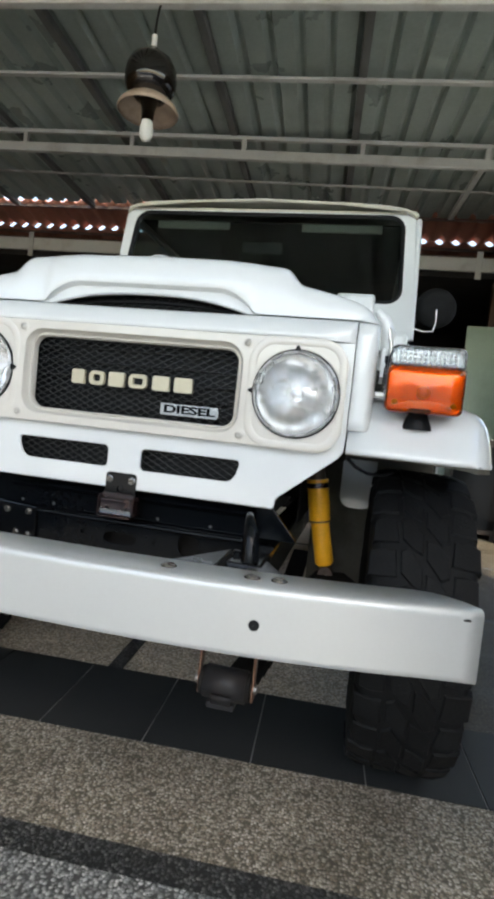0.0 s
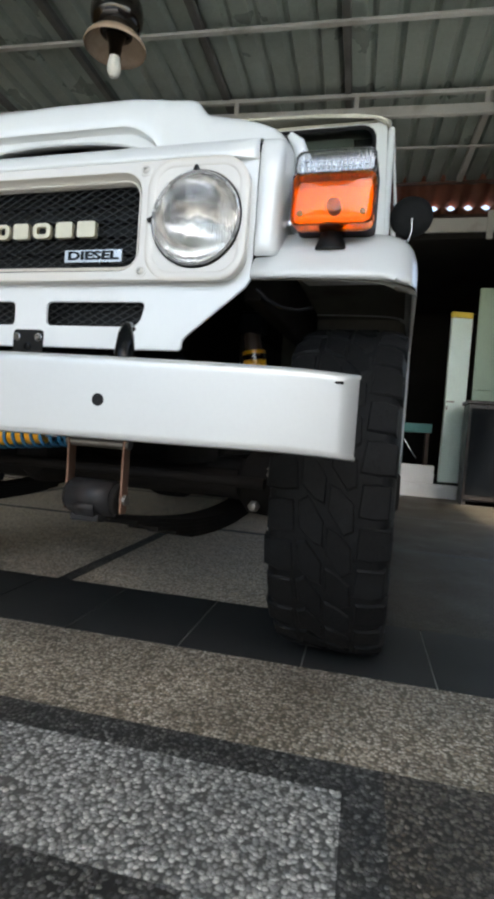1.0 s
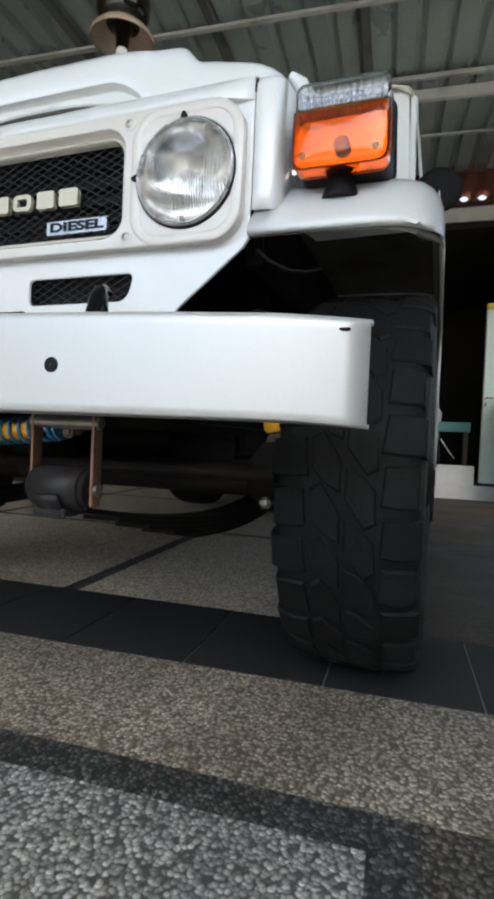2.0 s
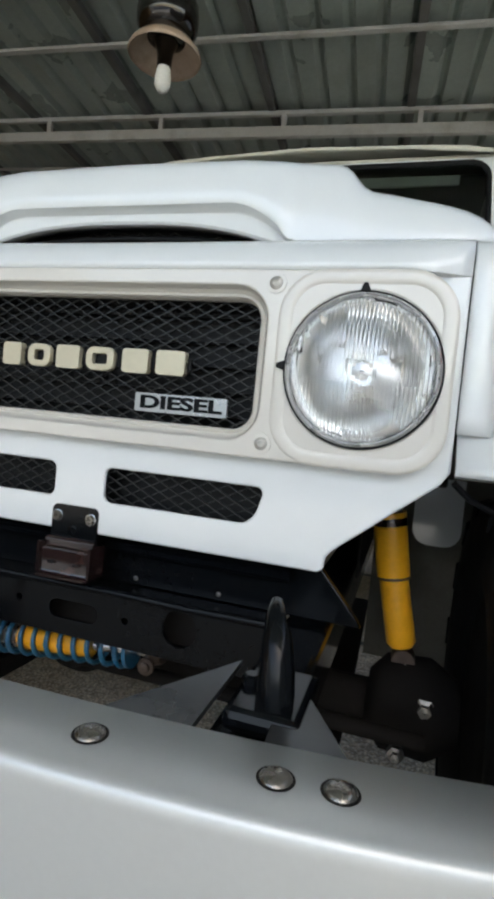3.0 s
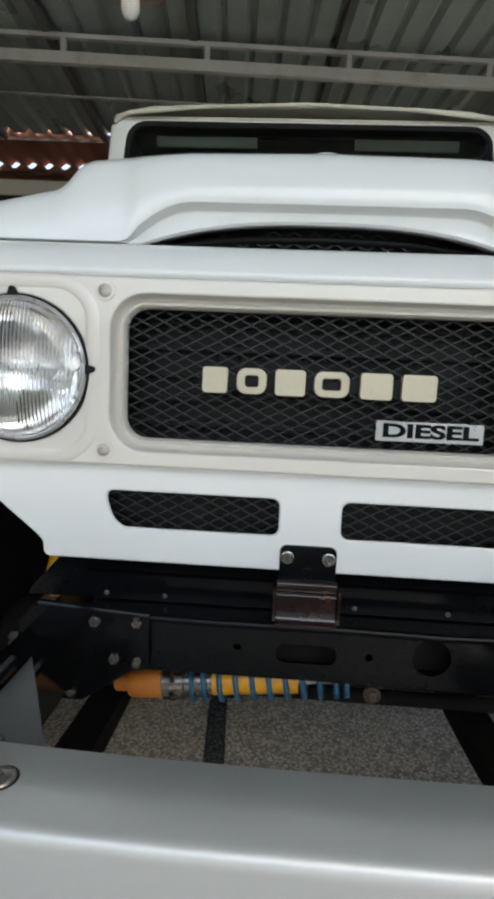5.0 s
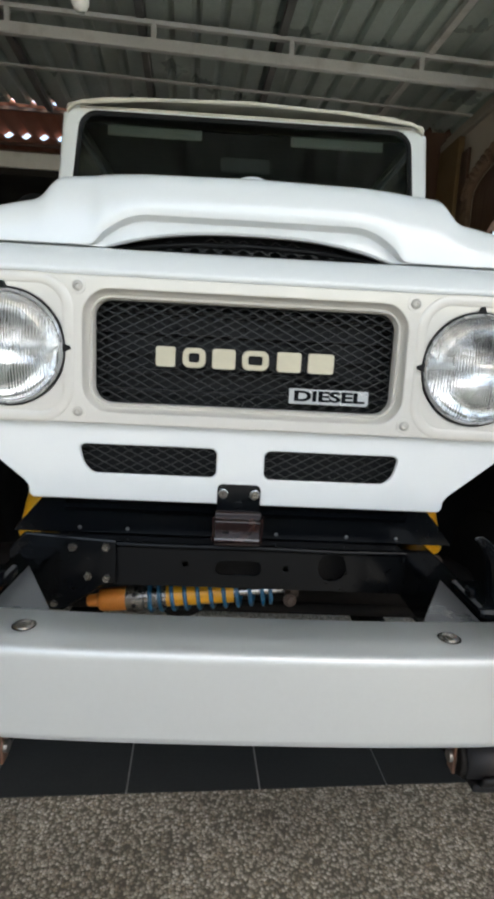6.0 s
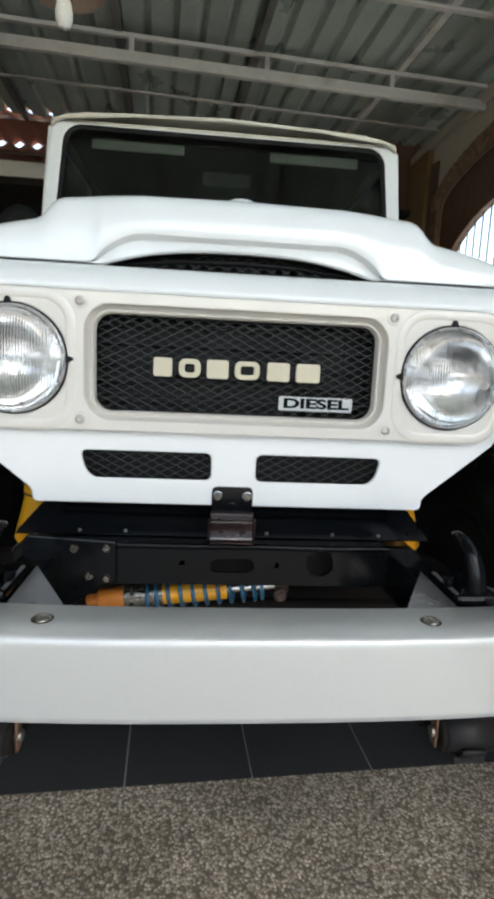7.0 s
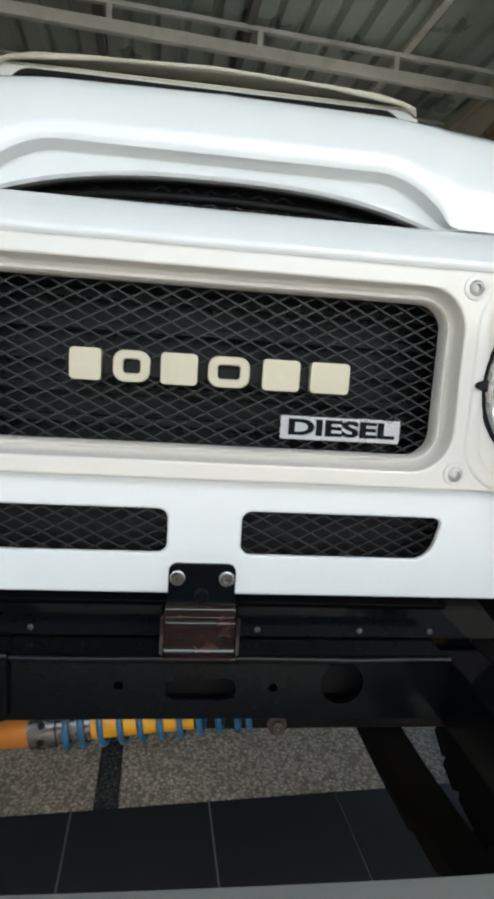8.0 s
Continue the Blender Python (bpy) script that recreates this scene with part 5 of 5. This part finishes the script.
def wavy(x0, x1, y0, y1, z0, z1, pitch=0.185, amp=0.026, phase=0.0):
    rows = []
    n = int((x1 - x0) / pitch * 8)
    for k in range(5):
        f = k / 4
        rows.append([(x0 + (x1 - x0) * i / n, y0 + (y1 - y0) * f, z0 + (z1 - z0) * f + amp * math.sin(2 * math.pi * i / 8 + phase)) for i in range(n + 1)])
    return sheet(rows)


tiles = thing("clay_tile_roof", pose(0, 0, 0), "reddish clay tile roof edge with daylight through the gaps", "roof")
for c_ in range(5):
    y_ = 4.88 + 0.50 * c_
    part("tile_course", wavy(-4.6, 2.5, y_, y_ + 0.56, 3.36 - 0.15 * c_, 3.25 - 0.15 * c_, phase=math.pi * (c_ % 2)), CLAY, tiles, "row of wavy clay tiles", smooth=60, solid=0.012)
    part("tile_batten", box(-4.6, 2.5, y_ + 0.05, y_ + 0.08, 3.29 - 0.15 * c_, 3.32 - 0.15 * c_), WOODD, tiles)

# right wall with a carved arch
WX = 2.20


def arch_line(yc, half, spring, rise, base, n=18, pointed=0.0):
    pts = [(yc + half, base), (yc + half, spring)]
    for i in range(1, n):
        a = math.pi * i / n
        pts.append((yc + half * math.cos(a), spring + rise * math.sin(a)))
    pts += [(yc - half, spring), (yc - half, base)]
    return pts


def wall_plate(bm, x0):
    """Turn a plate in (y, z) so that it stands across x, its front at x0."""
    for v in bm.verts:
        v.co = Vector((x0 + v.co.y, v.co.x, v.co.z))
    return bm


opening = arch_line(2.62, 1.38, 2.50, 0.29, 0.0)
wr = part("wall_right", wall_plate(plate([(0.9, -0.05), (4.75, -0.05), (4.75, 3.26), (0.9, 3.26)], 0.0, 0.16, [opening]), WX), PLASTER, None)
tagged(wr, "beige plaster side wall with an arched opening", "wall", "", "structure")
out = arch_line(2.62, 1.49, 2.52, 0.42, 0.0)
trim = part("arch_trim", wall_plate(plate(out, 0.0, 0.05, [arch_line(2.62, 1.36, 2.50, 0.28, 0.02)]), WX - 0.052), STONE, None, bevel=0.012)
tagged(trim, "carved brown stone arch surround", "arch", "", "structure")
random.seed(4)
for i in range(40):
    a = math.pi * (i + 0.5) / 40
    for k in range(2):
        r = 1.39 + 0.055 * k
        part("carving", lathe([(0.036, 0), (0.032, 0.016), (0.014, 0.026 + 0.012 * random.random()), (0.001, 0.03)], 9, pose(WX - 0.05, 2.62 + r * math.cos(a), 2.51 + (0.32 + 0.055 * k) * math.sin(a), 0, -90, random.uniform(0, 90)), caps=False), STONE, trim, smooth=70)
gate = thing("arch_gate", pose(WX + 0.004, 2.62, 0), "dark brown wooden arch panel with a barred opening", "gate")
part("panel", wall_plate(plate(arch_line(0, 1.375, 2.50, 0.285, 0.01), 0.0, 0.04, [arch_line(0.08, 1.10, 1.85, 0.52, 0.10)]), 0.0), WOODD, gate)
part("inner_trim", wall_plate(plate(arch_line(0.08, 1.14, 1.85, 0.56, 0.08), 0.0, 0.03, [arch_line(0.08, 1.09, 1.85, 0.51, 0.11)]), -0.032), WOODD, gate, bevel=0.006)
for i in range(19):
    y = 0.08 - 1.035 + 0.115 * i
    top = 1.85 + 0.52 * math.sqrt(max(0.0, 1 - ((y - 0.08) / 1.10) ** 2))
    part("bar", lathe([(0.006, 0.1), (0.006, top)], 8, pose(0.02, y, 0)), MATTE, gate, smooth=40)
pil = part("wall_pilaster", box(WX - 0.06, WX, 4.27, 4.72, -0.02, 3.12), OCHRE, None, bevel=0.01)
tagged(pil, "ochre painted pilaster", "pilaster", "", "structure")
rec = part("wall_timber", box(WX - 0.03, WX, 4.12, 4.265, -0.02, 2.97), WOODD, None, bevel=0.008)
tagged(rec, "dark timber post against the wall", "post", "", "structure")
cornice = part("wall_cornice", box(WX - 0.05, WX, 0.9, 4.75, 3.125, 3.20), PLASTER, None, bevel=0.01)
tagged(cornice, "beige plaster cornice", "cornice", "", "structure")
# added blocker out of view that keeps light off the right-hand floor
wall("yard_wall_right", WX, WX + 0.16, -3.3, 0.899, -0.05, 2.1, GREYW, "unseen grey wall added to block light from the right")
wall("garden_wall", 6.5, 6.65, -2, 8, -0.05, 2.6, WHITEW, "bright white boundary wall beyond the arch")
wall("yard_wall", -9, 9, -8.2, -8.0, -0.05, 1.9, WHITEW, "pale yard wall behind the camera")

# things at the back
door = thing("mint_door", pose(1.50, 4.64, 0.135, 0, 0, 14), "pale mint wooden door leaf leaning at the back room", "door")
part("leaf", box(-0.105, 0.105, -0.02, 0.02, 0.03, 1.68), MINT, door, bevel=0.006)
part("top_strip", box(-0.105, 0.105, -0.021, 0.021, 1.682, 1.74), YELP, door, "yellow painted top edge", bevel=0.004)
part("panel", box(-0.02, 0.085, -0.026, -0.02, 0.12, 0.62), MINT, door, bevel=0.004)
part("handle", tube([(-0.085, -0.02, 0.84), (-0.085, -0.06, 0.84), (-0.03, -0.062, 0.84)], 0.007, 8), STEEL, door)
part("keyhole", box(-0.092, -0.078, -0.024, -0.02, 0.76, 0.80), STEEL, door)
panel = thing("green_wall_panel", pose(1.88, 4.70, 0.06), "tall sage green board standing beside the door", "board")
part("board", box(-0.22, 0.26, -0.02, 0.02, 0.0, 2.07), MINT2, panel, bevel=0.006)
part("batten", box(-0.22, 0.26, -0.032, -0.02, 1.05, 1.11), MINT2, panel, bevel=0.004)
cab = thing("dark_cabinet", pose(1.80, 4.36, 0.0), "blackened wooden cabinet standing in front of the green board", "cabinet")
part("body", box(-0.22, 0.25, -0.16, 0.16, 0.05, 0.94), EBONY, cab, bevel=0.008)
part("top", box(-0.24, 0.27, -0.18, 0.18, 0.94, 0.97), EBONY, cab, bevel=0.006)
part("door", box(-0.20, 0.23, -0.172, -0.16, 0.10, 0.90), BLACK, cab, "dark glass cabinet door", bevel=0.004)
for q in (-0.2, 0.23):
    part("foot", box(q - 0.02, q + 0.02, -0.14, 0.14, 0.0, 0.05), EBONY, cab)
blk = part("white_plinth_block", box(0.78, 1.36, 4.64, 4.80, 0.135, 0.32), WHITEW, None, bevel=0.008)
tagged(blk, "white painted block on the step", "plinth")
bench = thing("teal_bench", pose(1.12, 5.15, 0.06), "teal painted bench inside the dim back room", "bench")
part("seat", box(-0.28, 0.22, -0.12, 0.12, 0.60, 0.70), TEAL, bench, bevel=0.006)
for q in (-0.24, 0.18):
    part("leg", box(q - 0.02, q + 0.02, -0.1, 0.1, 0.0, 0.60), WOODD, bench)

bike = thing("parked_motorbike", pose(0.93, 4.98, 0.06, 0, 0, 8), "parked motorbike with black wheel in the dim back room", "motorbike")
part("wheel", lathe([(0.20, -0.03), (0.24, -0.045), (0.275, -0.035), (0.285, 0.0), (0.275, 0.035), (0.24, 0.045), (0.20, 0.03)], 36, pose(0.04, 0.0, 0.285, 0, 90, 0), caps=False), RUBBER, bike, smooth=50)
part("fork", tube([(0.09, 0.0, 0.29), (0.10, 0.06, 0.55), (0.09, 0.12, 0.85)], 0.018, 10), STEEL, bike, smooth=60)
part("leg_shield", lathe([(0.02, -0.10), (0.06, -0.06), (0.07, 0.05), (0.03, 0.12)], 16, pose(0.07, 0.08, 0.74)), WHITEW, bike, smooth=60)
part("kick_lever", tube([(0.12, -0.02, 0.52), (0.20, -0.03, 0.40), (0.26, -0.03, 0.32)], 0.010, 8), CHROME, bike, smooth=60)
part("seat", box(-0.10, 0.10, 0.2, 0.85, 0.66, 0.76), MATTE, bike, bevel=0.03)
part("rear_wheel", lathe([(0.20, -0.03), (0.24, -0.045), (0.275, -0.035), (0.285, 0.0), (0.275, 0.035), (0.24, 0.045), (0.20, 0.03)], 36, pose(0.0, 1.2, 0.285, 0, 90, 0), caps=False), RUBBER, bike, smooth=50)

# charcoal tiles, one by one
tile_mesh = None
for i in range(-20, 10):
    nm = "floor_tile"
    x = 0.088 + 0.303 * i
    if tile_mesh is None:
        bm = box(0.0022, 0.3008, 0.002, Y_A - Y_B - 0.002, -0.02, 0.001)
        t_ = part(nm, bm, TILE, None, bevel=0.0)
        tile_mesh = t_.data
        host = tagged(thing("tile_strip", on_floor(0, Y_B), "row of charcoal floor tiles with pale joints", "tiles"), kind="structure")
    else:
        t_ = new(nm, tile_mesh)
    t_.parent = host
    t_.matrix_basis = pose(x, 0, 0.0)
